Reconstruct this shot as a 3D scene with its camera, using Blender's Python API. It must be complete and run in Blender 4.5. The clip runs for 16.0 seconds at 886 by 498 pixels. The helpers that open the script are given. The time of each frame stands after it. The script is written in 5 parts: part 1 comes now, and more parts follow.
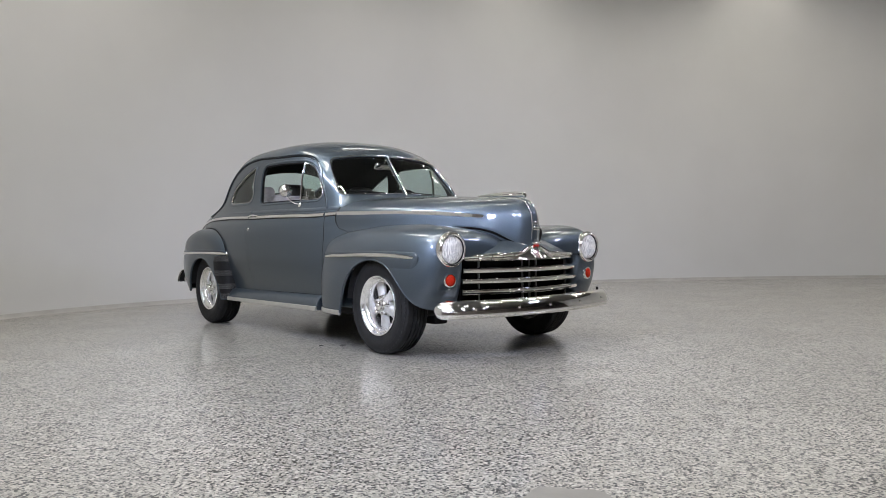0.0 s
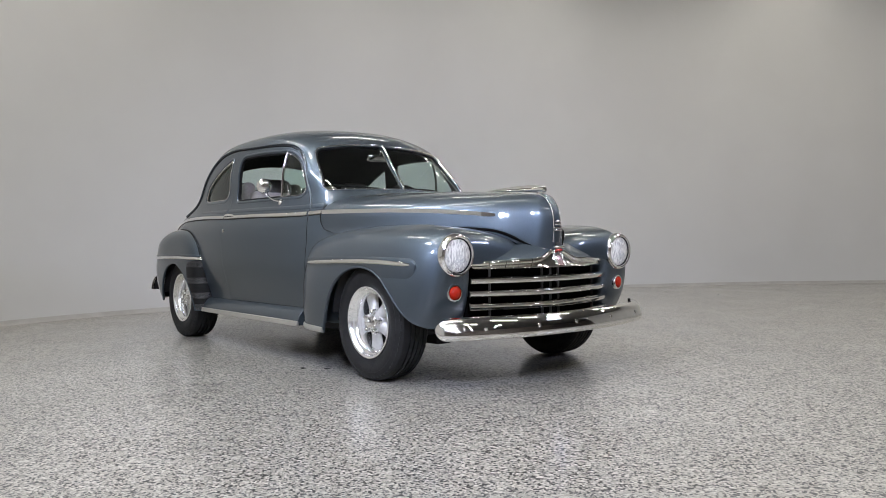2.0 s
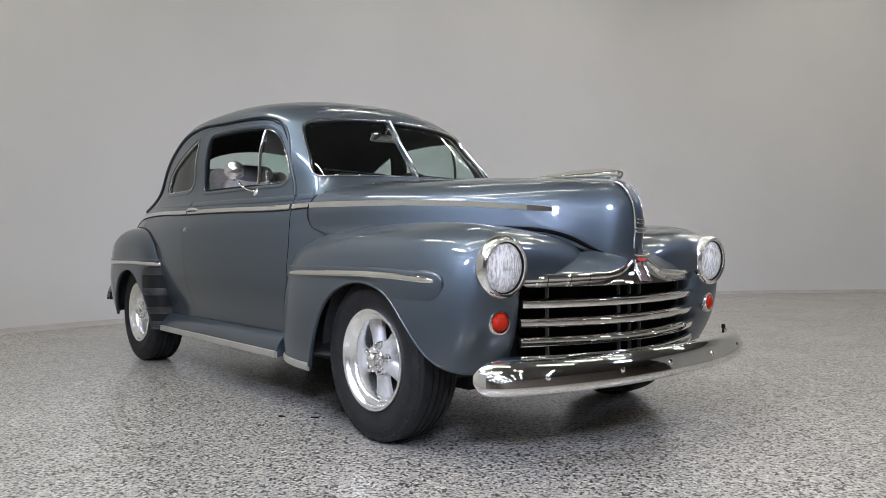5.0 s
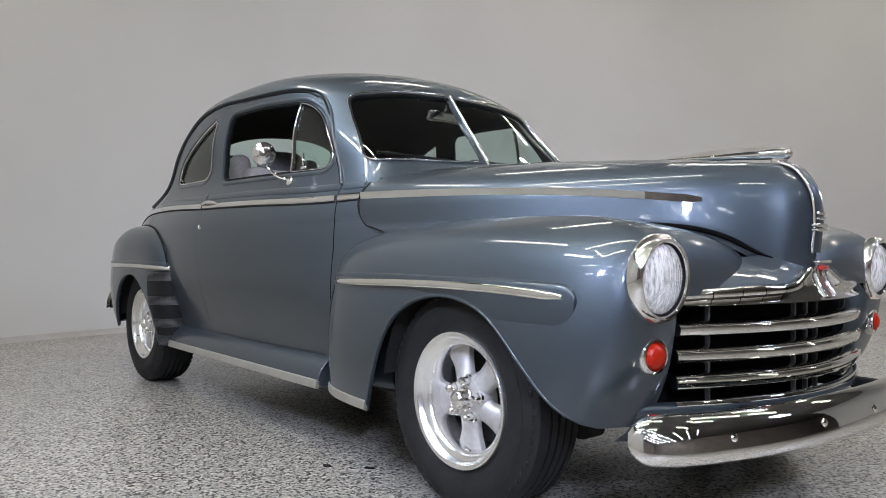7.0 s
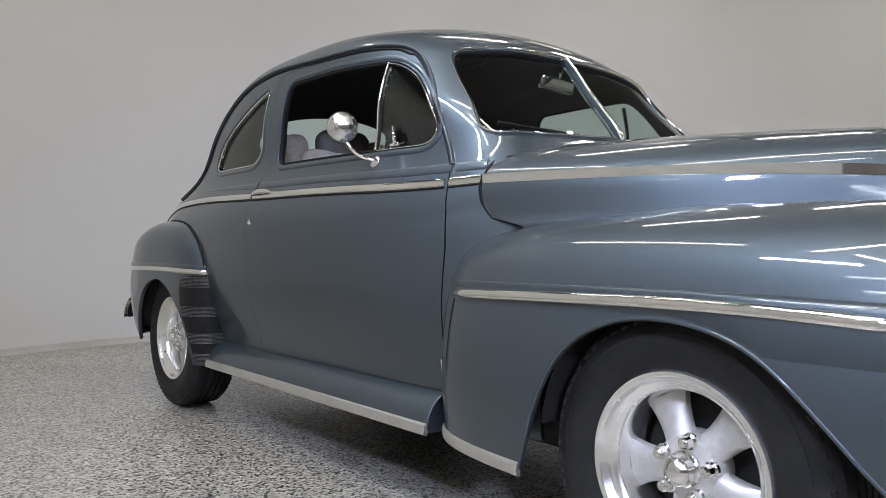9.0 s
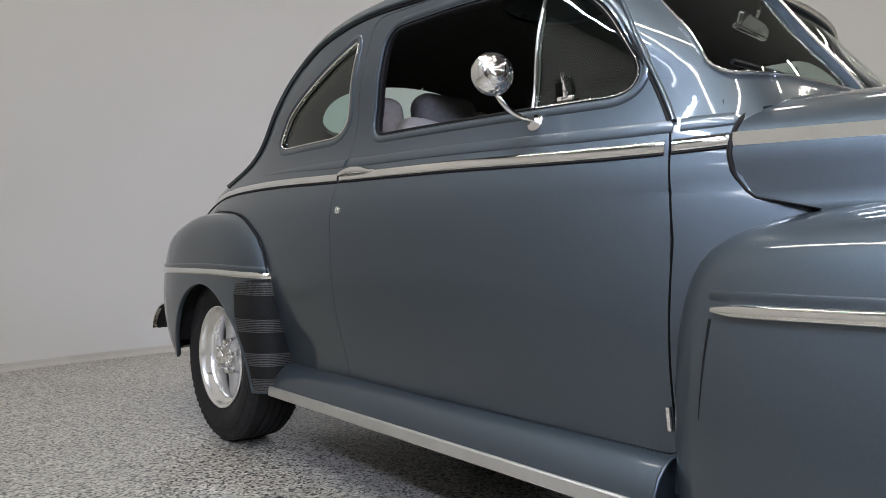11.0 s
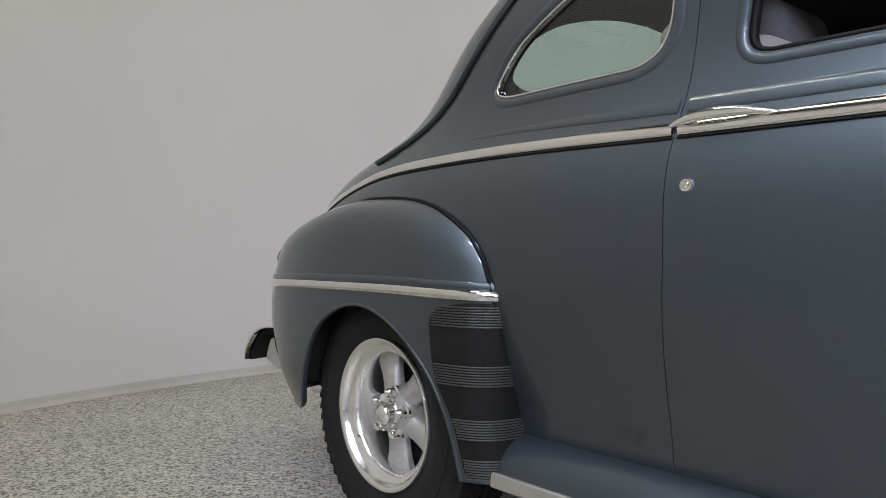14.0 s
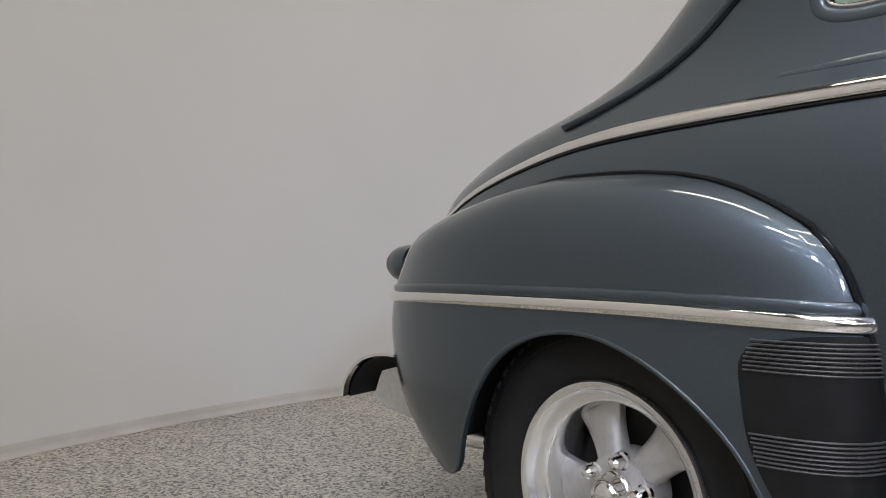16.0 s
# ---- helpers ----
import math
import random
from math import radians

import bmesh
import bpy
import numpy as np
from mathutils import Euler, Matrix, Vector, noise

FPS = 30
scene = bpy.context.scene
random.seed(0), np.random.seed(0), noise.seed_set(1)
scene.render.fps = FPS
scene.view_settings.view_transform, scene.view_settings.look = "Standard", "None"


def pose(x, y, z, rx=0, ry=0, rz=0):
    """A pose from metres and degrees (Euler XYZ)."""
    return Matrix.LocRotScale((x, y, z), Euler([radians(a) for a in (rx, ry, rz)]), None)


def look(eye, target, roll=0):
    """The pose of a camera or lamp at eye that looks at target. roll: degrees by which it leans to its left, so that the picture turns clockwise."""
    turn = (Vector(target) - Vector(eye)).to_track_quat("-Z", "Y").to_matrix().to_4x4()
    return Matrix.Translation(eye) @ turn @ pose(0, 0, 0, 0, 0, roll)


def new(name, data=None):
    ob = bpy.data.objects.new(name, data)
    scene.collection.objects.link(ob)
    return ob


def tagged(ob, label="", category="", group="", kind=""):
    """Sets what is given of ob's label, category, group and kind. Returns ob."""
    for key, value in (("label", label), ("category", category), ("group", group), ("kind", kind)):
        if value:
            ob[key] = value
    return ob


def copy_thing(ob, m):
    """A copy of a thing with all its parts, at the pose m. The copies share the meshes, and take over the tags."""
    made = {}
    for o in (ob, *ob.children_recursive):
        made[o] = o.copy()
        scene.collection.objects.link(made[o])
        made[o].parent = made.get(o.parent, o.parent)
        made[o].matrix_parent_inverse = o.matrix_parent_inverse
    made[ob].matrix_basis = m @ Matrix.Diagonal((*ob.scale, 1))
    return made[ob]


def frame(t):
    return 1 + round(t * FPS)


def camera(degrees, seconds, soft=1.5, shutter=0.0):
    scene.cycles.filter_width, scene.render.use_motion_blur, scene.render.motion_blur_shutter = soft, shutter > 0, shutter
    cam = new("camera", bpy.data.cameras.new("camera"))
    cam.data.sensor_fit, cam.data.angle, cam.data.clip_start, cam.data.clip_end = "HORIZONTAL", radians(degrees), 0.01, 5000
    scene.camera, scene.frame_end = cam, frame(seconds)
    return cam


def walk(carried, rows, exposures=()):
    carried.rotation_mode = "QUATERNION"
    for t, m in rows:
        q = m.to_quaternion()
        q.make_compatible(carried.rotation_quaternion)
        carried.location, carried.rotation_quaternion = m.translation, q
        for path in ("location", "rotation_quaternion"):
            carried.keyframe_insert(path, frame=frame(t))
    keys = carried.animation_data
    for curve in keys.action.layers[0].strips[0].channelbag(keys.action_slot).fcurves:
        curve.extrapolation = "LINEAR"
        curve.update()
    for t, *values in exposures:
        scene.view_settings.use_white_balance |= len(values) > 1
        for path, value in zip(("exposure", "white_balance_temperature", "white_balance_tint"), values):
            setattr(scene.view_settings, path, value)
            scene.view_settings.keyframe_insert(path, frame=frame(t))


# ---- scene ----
cam = camera(61.26, 16.0, soft=0.55)
PATH = [
    (0.0, 4.2531, -3.7958, 0.7774, 89.38, 0.748, 50.06),
    (0.5, 4.0866, -3.6504, 0.7776, 89.47, 0.784, 50.141),
    (1.0, 3.9212, -3.5056, 0.7798, 89.496, 0.716, 50.255),
    (1.5, 3.7552, -3.3635, 0.7842, 89.532, 0.573, 50.417),
    (2.0, 3.5949, -3.2228, 0.7868, 89.526, 0.769, 50.536),
    (2.5, 3.4342, -3.086, 0.7918, 89.42, 0.957, 50.525),
    (3.0, 3.2659, -2.9629, 0.7994, 89.474, 0.767, 50.48),
    (5.5, 2.3376, -2.4647, 0.8075, 89.663, 0.241, 50.418),
    (6.0, 2.1381, -2.3999, 0.803, 89.833, 0.047, 50.488),
    (6.5, 1.933, -2.3496, 0.8019, 89.949, 0.062, 50.52),
    (7.0, 1.7259, -2.3056, 0.8021, 89.802, 0.078, 50.501),
    (7.5, 1.5116, -2.2709, 0.7983, 89.667, 0.229, 50.302),
    (8.0, 1.3016, -2.2423, 0.7973, 89.705, 0.232, 50.221),
    (8.5, 1.0923, -2.2172, 0.797, 89.706, 0.023, 50.266),
    (9.0, 0.8846, -2.188, 0.8013, 89.816, -0.026, 50.386),
    (9.5, 0.6736, -2.1526, 0.8011, 89.79, -0.046, 50.425),
    (10.0, 0.4631, -2.1236, 0.7984, 89.668, 0.013, 50.388),
    (12.5, -0.6061, -2.0436, 0.7887, 89.842, 0.236, 50.283),
    (13.0, -0.8128, -2.0361, 0.7937, 89.812, -0.01, 50.262),
    (13.5, -1.018, -2.0268, 0.7959, 89.833, -0.025, 50.275),
    (14.0, -1.2184, -2.0116, 0.7925, 89.958, 0.025, 50.237),
    (14.5, -1.4277, -1.9889, 0.7839, 90.117, 0.171, 50.17),
    (15.0, -1.6284, -1.9688, 0.7868, 89.993, 0.109, 50.258),
    (15.5, -1.8278, -1.9546, 0.7861, 89.977, 0.189, 50.411),
    (16.0, -2.0311, -1.9376, 0.7824, 90.388, 0.155, 50.201),
]
walk(cam, [(t, pose(x, y, z, rx, ry, rz)) for t, x, y, z, rx, ry, rz in PATH],
     exposures=[(0, -.07, 6600, 11), (5.5, -.11, 6560, 11), (9, -.12, 6600, 11.3), (12.5, -.07, 6700, 11.5), (16, -.08, 6830, 12.3)])

# ---------------------------------------------------------------- light
world = bpy.data.worlds.new("studio_air")
scene.world = world
world.use_nodes = True
world.node_tree.nodes["Background"].inputs[0].default_value = (.9, .95, 1, 1)
world.node_tree.nodes["Background"].inputs[1].default_value = .015

CEILING = 5.7
LAMP_Z = 5.5
LAMP_WATTS = 32.0


def tube_lamp(a, b, watts=LAMP_WATTS, z=LAMP_Z, width=.07, tint=(1, .957, .855)):
    """A slim lamp hung from a to b (x, y), shining down."""
    length = math.dist(a, b)
    d = bpy.data.lights.new("tube_lamp", "AREA")
    d.shape, d.size, d.size_y, d.energy, d.color = "RECTANGLE", length, width, watts * length / 1.6, tint
    ob = new("tube_lamp", d)
    ob.matrix_world = pose((a[0] + b[0]) / 2, (a[1] + b[1]) / 2, z, 0, 0, math.degrees(math.atan2(b[1] - a[1], b[0] - a[0])))
    return ob


TUBES = [((-4.66, -0.93), (-2.34, -1.78)), ((-1.49, -2.39), (0.1, -0.93)), ((0.1, -0.93), (1.44, 0.11)), ((-0.88, -2.57), (-0.02, -3.43)), ((-0.02, -3.43), (1.56, -1.84)),
         ((-3.93, 1.7), (-2.95, 3.16)), ((1.07, 2.92), (2.29, 4.01)), ((2.54, 1.57), (3.76, 2.79)), ((-2.7, 4.4), (-1.9, 5.6)), ((-0.2, 4.6), (0.9, 5.6)),
         ((2.3, 4.4), (3.4, 5.4)), ((-1.4, 7.4), (-0.5, 8.5)), ((1.1, 7.8), (2.3, 8.7)), ((3.15, -4.04), (4.61, -3.06)), ((4.37, -0.62), (5.83, 0.48))]
for a, b in TUBES:
    tube_lamp(a, b, LAMP_WATTS * (1.35 if a[1] > 4 else .85 if a[0] < -2 else 1))
# two weak lamps close to the wall
tube_lamp((-4.5, 4.6), (-4.0, 5.6), 7)
tube_lamp((-2.5, 8.7), (-1.7, 9.7), 8)


def panel_lamp(x, y, z, target, watts, size=.55, tint=(.62, .70, 1), spread=135, deep=None):
    """A cool-white panel lamp, turned to the car; square unless deep is given."""
    d = bpy.data.lights.new("panel_lamp", "AREA")
    d.shape, d.size, d.size_y, d.energy, d.color = "RECTANGLE", size, deep or size, watts, tint
    ob = new("panel_lamp", d)
    d.spread = radians(spread)
    ob.matrix_world = look((x, y, z), target)
    return ob


panel_lamp(.9, -4.9, 4.3, (.5, 0, .9), 76, spread=105)
panel_lamp(5.4, -4.6, 3.9, (.6, -.3, .8), 46, spread=62)
panel_lamp(4.6, 4.6, 4.3, (.4, 0, .8), 50)
# added lamp with no known source, to brighten the near door's paint
panel_lamp(-1.5, -3.3, 5.35, (-.9, -.8, .9), 32, 1.5, (.74, .84, 1), 80, .12)

# ---------------------------------------------------------------- materials
def material(name, colour, rough=.5, metal=0.0, **more):
    m = bpy.data.materials.new(name)
    m.use_nodes = True
    b = m.node_tree.nodes["Principled BSDF"]
    b.inputs["Base Color"].default_value = (*colour, 1)
    b.inputs["Roughness"].default_value = rough
    b.inputs["Metallic"].default_value = metal
    for key, v in more.items():
        b.inputs[key.replace("_", " ")].default_value = v
    return m


def node(m, kind, **sets):
    n = m.node_tree.nodes.new(kind)
    for k, v in sets.items():
        if k in n.inputs:
            n.inputs[k].default_value = v
    return n


def wire(m, a, out, b, into):
    m.node_tree.links.new(a.outputs[out], b.inputs[into])


def shader(m):
    return m.node_tree.nodes["Principled BSDF"]


def noise_tex(m, scale, detail=4.0, rough=.55):
    co = node(m, "ShaderNodeTexCoord")
    n = node(m, "ShaderNodeTexNoise", Scale=scale, Detail=detail, Roughness=rough)
    wire(m, co, "Object", n, "Vector")
    return n


def ramp(m, *stops):
    r = node(m, "ShaderNodeValToRGB")
    e = r.color_ramp.elements
    while len(e) < len(stops):
        e.new(.5)
    for el, (pos, c) in zip(e, stops):
        el.position, el.color = pos, (*(c if isinstance(c, tuple) else (c, c, c)), 1)
    return r


def mottled(name, low, high, scale, rough=.5, rough_to=None, metal=0.0, bump=0.0, bump_scale=None, **more):
    """A surface whose colour wanders between two tones, with fine relief."""
    m = material(name, low, rough, metal, **more)
    n = noise_tex(m, scale)
    r = ramp(m, (.3, low), (.7, high))
    wire(m, n, "Fac", r, "Fac")
    wire(m, r, "Color", shader(m), "Base Color")
    if rough_to is not None:
        n2 = noise_tex(m, scale * 3.1)
        mr = node(m, "ShaderNodeMapRange")
        mr.inputs["To Min"].default_value, mr.inputs["To Max"].default_value = rough, rough_to
        wire(m, n2, "Fac", mr, "Value")
        wire(m, mr, "Result", shader(m), "Roughness")
    if bump:
        n3 = noise_tex(m, bump_scale or scale * 8, 6.0)
        b = node(m, "ShaderNodeBump", Strength=bump, Distance=.002)
        wire(m, n3, "Fac", b, "Height")
        wire(m, b, "Normal", shader(m), "Normal")
    return m


# blue-grey metallic paint: fine flake in the base, clear coat on top
PAINT = material("blue_grey_metallic_paint", (.08, .1, .12), .47, .84, Coat_Weight=.9, Coat_Roughness=.055, Coat_IOR=1.48)
co = node(PAINT, "ShaderNodeTexCoord")
vo = node(PAINT, "ShaderNodeTexVoronoi", Scale=900.0)
wire(PAINT, co, "Object", vo, "Vector")
ra = ramp(PAINT, (0.0, (.059, .076, .091)), (1.0, (.081, .104, .124)))
wire(PAINT, vo, "Color", ra, "Fac")
wire(PAINT, ra, "Color", shader(PAINT), "Base Color")
oj = noise_tex(PAINT, 160.0, 2.0)
ob_ = node(PAINT, "ShaderNodeBump", Strength=.002, Distance=.001)
wire(PAINT, oj, "Fac", ob_, "Height")
wire(PAINT, ob_, "Normal", shader(PAINT), "Coat Normal")

CHROME = mottled("chrome", (.80, .79, .77), (.86, .85, .83), 6, .02, .05, 1.0)
POLISHED = mottled("polished_aluminium", (.84, .83, .80), (.92, .91, .88), 14, .17, .27, .95)
SILVER = mottled("silvered_bowl", (.86, .86, .85), (.93, .93, .92), 30, .14, .24, 1.0)
# half-clear white flutes, to brighten the lens as reflections would
FLUTE = mottled("pressed_glass_flutes", (.86, .87, .87), (.92, .93, .93), 60, .12, .2, 0, Alpha=.42)
# chrome with a pinkish reflection put into its colour
ROSE = mottled("rose_reflection_chrome", (.72, .50, .47), (.80, .57, .54), 20, .14, .2, 1.0)
SATIN = mottled("satin_bright_strip", (.62, .61, .58), (.70, .69, .66), 9, .38, .5, 1.0)
CAST = mottled("cast_aluminium", (.50, .49, .47), (.60, .585, .56), 60, .42, .52, .55, .25, 300)
RUBBER = mottled("tyre_rubber", (.009, .009, .009), (.016, .0155, .015), 18, .6, .8, 0, .25, 240, Specular_IOR_Level=.3)
BLACK = mottled("black_trim", (.006, .006, .0065), (.010, .010, .0105), 30, .55, .7, Specular_IOR_Level=.15)
GUARD = mottled("black_ribbed_guard", (.006, .006, .006), (.010, .010, .0105), 30, .42, .55, Specular_IOR_Level=.25)
# flat black put where gaps and openings lie in shade
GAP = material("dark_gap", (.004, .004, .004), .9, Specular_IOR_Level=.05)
LINER = mottled("undercoating", (.010, .010, .010), (.02, .019, .018), 20, .85, .95, 0, .5, 120)
CLOTH = mottled("dark_headliner", (.034, .032, .031), (.046, .044, .043), 40, .9, None, 0, .3, 500)
SEAT = mottled("grey_seat_fabric", (.40, .36, .32), (.49, .445, .40), 50, .85, None, 0, .5, 600)
SEAT_DARK = mottled("dark_seat_fabric", (.10, .095, .092), (.14, .134, .13), 50, .85, None, 0, .5, 600)
RED = material("red_enamel", (.45, .03, .025), .25, 0, Coat_Weight=1.0)
AMBER = material("red_orange_lens", (.40, .015, .004), .22, 0, Specular_IOR_Level=.3)
an = noise_tex(AMBER, 110.0, 2.0)
ab = node(AMBER, "ShaderNodeBump", Strength=.6, Distance=.003)
wire(AMBER, an, "Fac", ab, "Height")
wire(AMBER, ab, "Normal", shader(AMBER), "Normal")


def clear_glass(name, tint, ior=1.5):
    m = bpy.data.materials.new(name)
    m.use_nodes = True
    t = m.node_tree
    t.nodes.remove(t.nodes["Principled BSDF"])
    out = t.nodes["Material Output"]
    see = node(m, "ShaderNodeBsdfTransparent", Color=(*tint, 1))
    gloss = node(m, "ShaderNodeBsdfGlossy", Roughness=.01, Color=(.95, 1, .98, 1))
    lw = node(m, "ShaderNodeLayerWeight", Blend=.5)
    fr = node(m, "ShaderNodeMath")
    fr.operation = "POWER"
    fr.inputs[1].default_value = 4.5
    wire(m, lw, "Facing", fr, 0)
    mr = node(m, "ShaderNodeMapRange")
    mr.inputs["To Min"].default_value, mr.inputs["To Max"].default_value = .075, .92
    wire(m, fr, 0, mr, "Value")
    fr = mr
    mix = node(m, "ShaderNodeMixShader")
    wire(m, fr, 0, mix, 0)
    wire(m, see, 0, mix, 1)
    wire(m, gloss, 0, mix, 2)
    wire(m, mix, 0, out, "Surface")
    return m


GLASS = clear_glass("green_tinted_glass", (.72, .86, .81))
WIND = clear_glass("pale_windshield_glass", (.84, .88, .87))
# pressed glass: partly clear, partly scattering, with upright prisms
# the streaky white stands in for bright reflections in the lens
PRESSED = material("pressed_headlamp_glass", (.97, .94, .87), .10, 0, Alpha=.55, Coat_Weight=1.0)
pc = node(PRESSED, "ShaderNodeTexCoord")
pm_ = node(PRESSED, "ShaderNodeMapping")
pm_.inputs["Scale"].default_value = (1, 1, .22)
wire(PRESSED, pc, "Object", pm_, "Vector")
pw = node(PRESSED, "ShaderNodeTexNoise", Scale=130.0, Detail=3.0, Roughness=.6)
wire(PRESSED, pm_, "Vector", pw, "Vector")
pb = node(PRESSED, "ShaderNodeBump", Strength=.8, Distance=.004)
wire(PRESSED, pw, "Fac", pb, "Height")
wire(PRESSED, pb, "Normal", shader(PRESSED), "Normal")
pr_ = ramp(PRESSED, (.36, .38), (.58, .86))
wire(PRESSED, pw, "Fac", pr_, "Fac")
wire(PRESSED, pr_, "Color", shader(PRESSED), "Alpha")

# painted studio wall
WALL = mottled("white_wall_paint", (.595, .595, .59), (.64, .64, .635), .5, .55, .65, 0, .08, 90)
BASE = mottled("grey_cove_base", (.36, .35, .33), (.46, .45, .43), 4, .5, .7, 0, .2, 40)
CEIL = mottled("ceiling_paint", (.16, .16, .16), (.20, .20, .20), 1.0, .8)

# flake floor: white, grey and black chips under a clear coat
FLOOR = material("flake_epoxy_floor", (.4, .4, .38), .3, 0, Coat_Weight=.6, Coat_Roughness=.16)
fc = node(FLOOR, "ShaderNodeTexCoord")


def chips(scale, *stops):
    warp = node(FLOOR, "ShaderNodeTexNoise", Scale=scale * 1.3, Detail=2.0)
    wire(FLOOR, fc, "Object", warp, "Vector")
    mixv = node(FLOOR, "ShaderNodeVectorMath")
    mixv.operation = "MULTIPLY_ADD"
    mixv.inputs[1].default_value = (.7 / scale,) * 3
    wire(FLOOR, warp, "Color", mixv, 0)
    wire(FLOOR, fc, "Object", mixv, 2)
    v = node(FLOOR, "ShaderNodeTexVoronoi", Scale=scale)
    wire(FLOOR, mixv, 0, v, "Vector")
    sep = node(FLOOR, "ShaderNodeSeparateColor")
    wire(FLOOR, v, "Color", sep, 0)
    r = ramp(FLOOR, *stops)
    r.color_ramp.interpolation = "CONSTANT"
    wire(FLOOR, sep, 0, r, "Fac")
    return r, sep


small, _ = chips(185, (0, .04), (.15, (.29, .28, .25)), (.40, (.45, .435, .39)), (.70, (.63, .61, .555)), (.90, .17))
large, pick = chips(108, (0, .010), (.27, (.38, .365, .33)), (.46, (.50, .48, .43)), (.72, (.68, .66, .605)), (.92, .12))
fm = node(FLOOR, "ShaderNodeMix")
fm.data_type = "RGBA"
gate = node(FLOOR, "ShaderNodeMath")
gate.operation = "GREATER_THAN"
gate.inputs[1].default_value = .42
wire(FLOOR, pick, 1, gate, 0)
wire(FLOOR, gate, 0, fm, 0)
wire(FLOOR, small, "Color", fm, 6)
wire(FLOOR, large, "Color", fm, 7)
worn = noise_tex(FLOOR, .9, 5)
wr = ramp(FLOOR, (.25, (.70, .69, .66)), (.75, (.90, .885, .85)))
wire(FLOOR, worn, "Fac", wr, "Fac")
tone = node(FLOOR, "ShaderNodeMix")
tone.data_type, tone.blend_type = "RGBA", "MULTIPLY"
tone.inputs[0].default_value = 1.0
wire(FLOOR, fm, 2, tone, 6)
wire(FLOOR, wr, "Color", tone, 7)
wire(FLOOR, tone, 2, shader(FLOOR), "Base Color")
gl = noise_tex(FLOOR, 2.2, 4)
gr = node(FLOOR, "ShaderNodeMapRange")
gr.inputs["To Min"].default_value, gr.inputs["To Max"].default_value = .22, .42
wire(FLOOR, gl, "Fac", gr, "Value")
wire(FLOOR, gr, "Result", shader(FLOOR), "Roughness")
fb = node(FLOOR, "ShaderNodeBump", Strength=.12, Distance=.001)
wire(FLOOR, fm, 2, fb, "Height")
wire(FLOOR, fb, "Normal", shader(FLOOR), "Normal")
# lighter than the guard: the ribs' highlights put into the colour; also grille struts
RIB = mottled("rib_highlight_grey", (.040, .040, .040), (.060, .060, .060), 30, .35, .45)
HALL = mottled("dark_hall_paint", (.27, .23, .215), (.34, .295, .28), .8, .7, .8)
GLOW = bpy.data.materials.new("lamp_diffuser")
GLOW.use_nodes = True
shader(GLOW).inputs["Base Color"].default_value = (.8, .8, .8, 1)
shader(GLOW).inputs["Emission Color"].default_value = (.86, .93, 1, 1)
shader(GLOW).inputs["Emission Strength"].default_value = 34.0
PATCH = mottled("bare_epoxy_patch", (.20, .19, .165), (.25, .235, .205), 5, .35, .5, 0, .15, 60)
STAIN = material("dark_rubber_crumb", (.02, .02, .02), .8)
def spline(*knots):
    """A natural cubic through (a, b) pairs; straight beyond the ends."""
    k = np.array(knots, float)
    a, b = k[:, 0], k[:, 1]
    if a[0] > a[-1]:
        a, b = a[::-1], b[::-1]
    h = np.diff(a)
    n = len(a)
    m = np.eye(n)
    r = np.zeros(n)
    for i in range(1, n - 1):
        m[i, i - 1:i + 2] = h[i - 1], 2 * (h[i - 1] + h[i]), h[i]
        r[i] = 6 * ((b[i + 1] - b[i]) / h[i] - (b[i] - b[i - 1]) / h[i - 1])
    c = np.linalg.solve(m, r)

    def at(x):
        x = np.asarray(x, float)
        q = np.clip(x, a[0], a[-1])
        i = np.clip(np.searchsorted(a, q) - 1, 0, n - 2)
        d0, d1 = q - a[i], a[i + 1] - q
        y = (c[i] * d1**3 + c[i + 1] * d0**3) / (6 * h[i]) + (b[i] / h[i] - c[i] * h[i] / 6) * d1 + (b[i + 1] / h[i] - c[i + 1] * h[i] / 6) * d0
        s0 = (b[1] - b[0]) / h[0] - h[0] * (2 * c[0] + c[1]) / 6
        s1 = (b[-1] - b[-2]) / h[-1] + h[-1] * (c[-2] + 2 * c[-1]) / 6
        return y + np.where(x < a[0], (x - a[0]) * s0, 0) + np.where(x > a[-1], (x - a[-1]) * s1, 0)
    return at


def crest(top, *knots):
    """A spline by height that rounds over smoothly at the top."""
    f = spline(*[(np.sqrt(max(top - z, 0)), v) for z, v in reversed(knots)])
    return lambda z: f(np.sqrt(np.maximum(top - np.asarray(z, float), 0)))


class Dome:
    """A shell of level slices. Each slice is a superellipse: its middle at (mid, y0), its reach ahead, astern and aside,
    and its squareness ahead and astern, all by height z. narrow(x, z) tapers it along its length."""

    def __init__(self, mid, ahead, astern, aside, y0, square_a, square_b, narrow=None):
        self.f = (mid, ahead, astern, aside, y0, square_a, square_b)
        self.narrow = narrow or (lambda x, z: np.ones_like(x))

    def y(self, x, z):
        """Half-width at a place of the outer side."""
        mid, ahead, astern, aside, y0, na, nb = (g(z) for g in self.f)
        front = x >= mid
        q = np.clip(np.abs(x - mid) / np.where(front, ahead - mid, mid - astern), 0, 1)
        n = np.where(front, na, nb)
        return (y0 + (aside - y0) * (1 - q**n) ** (1 / n)) * self.narrow(x, z)
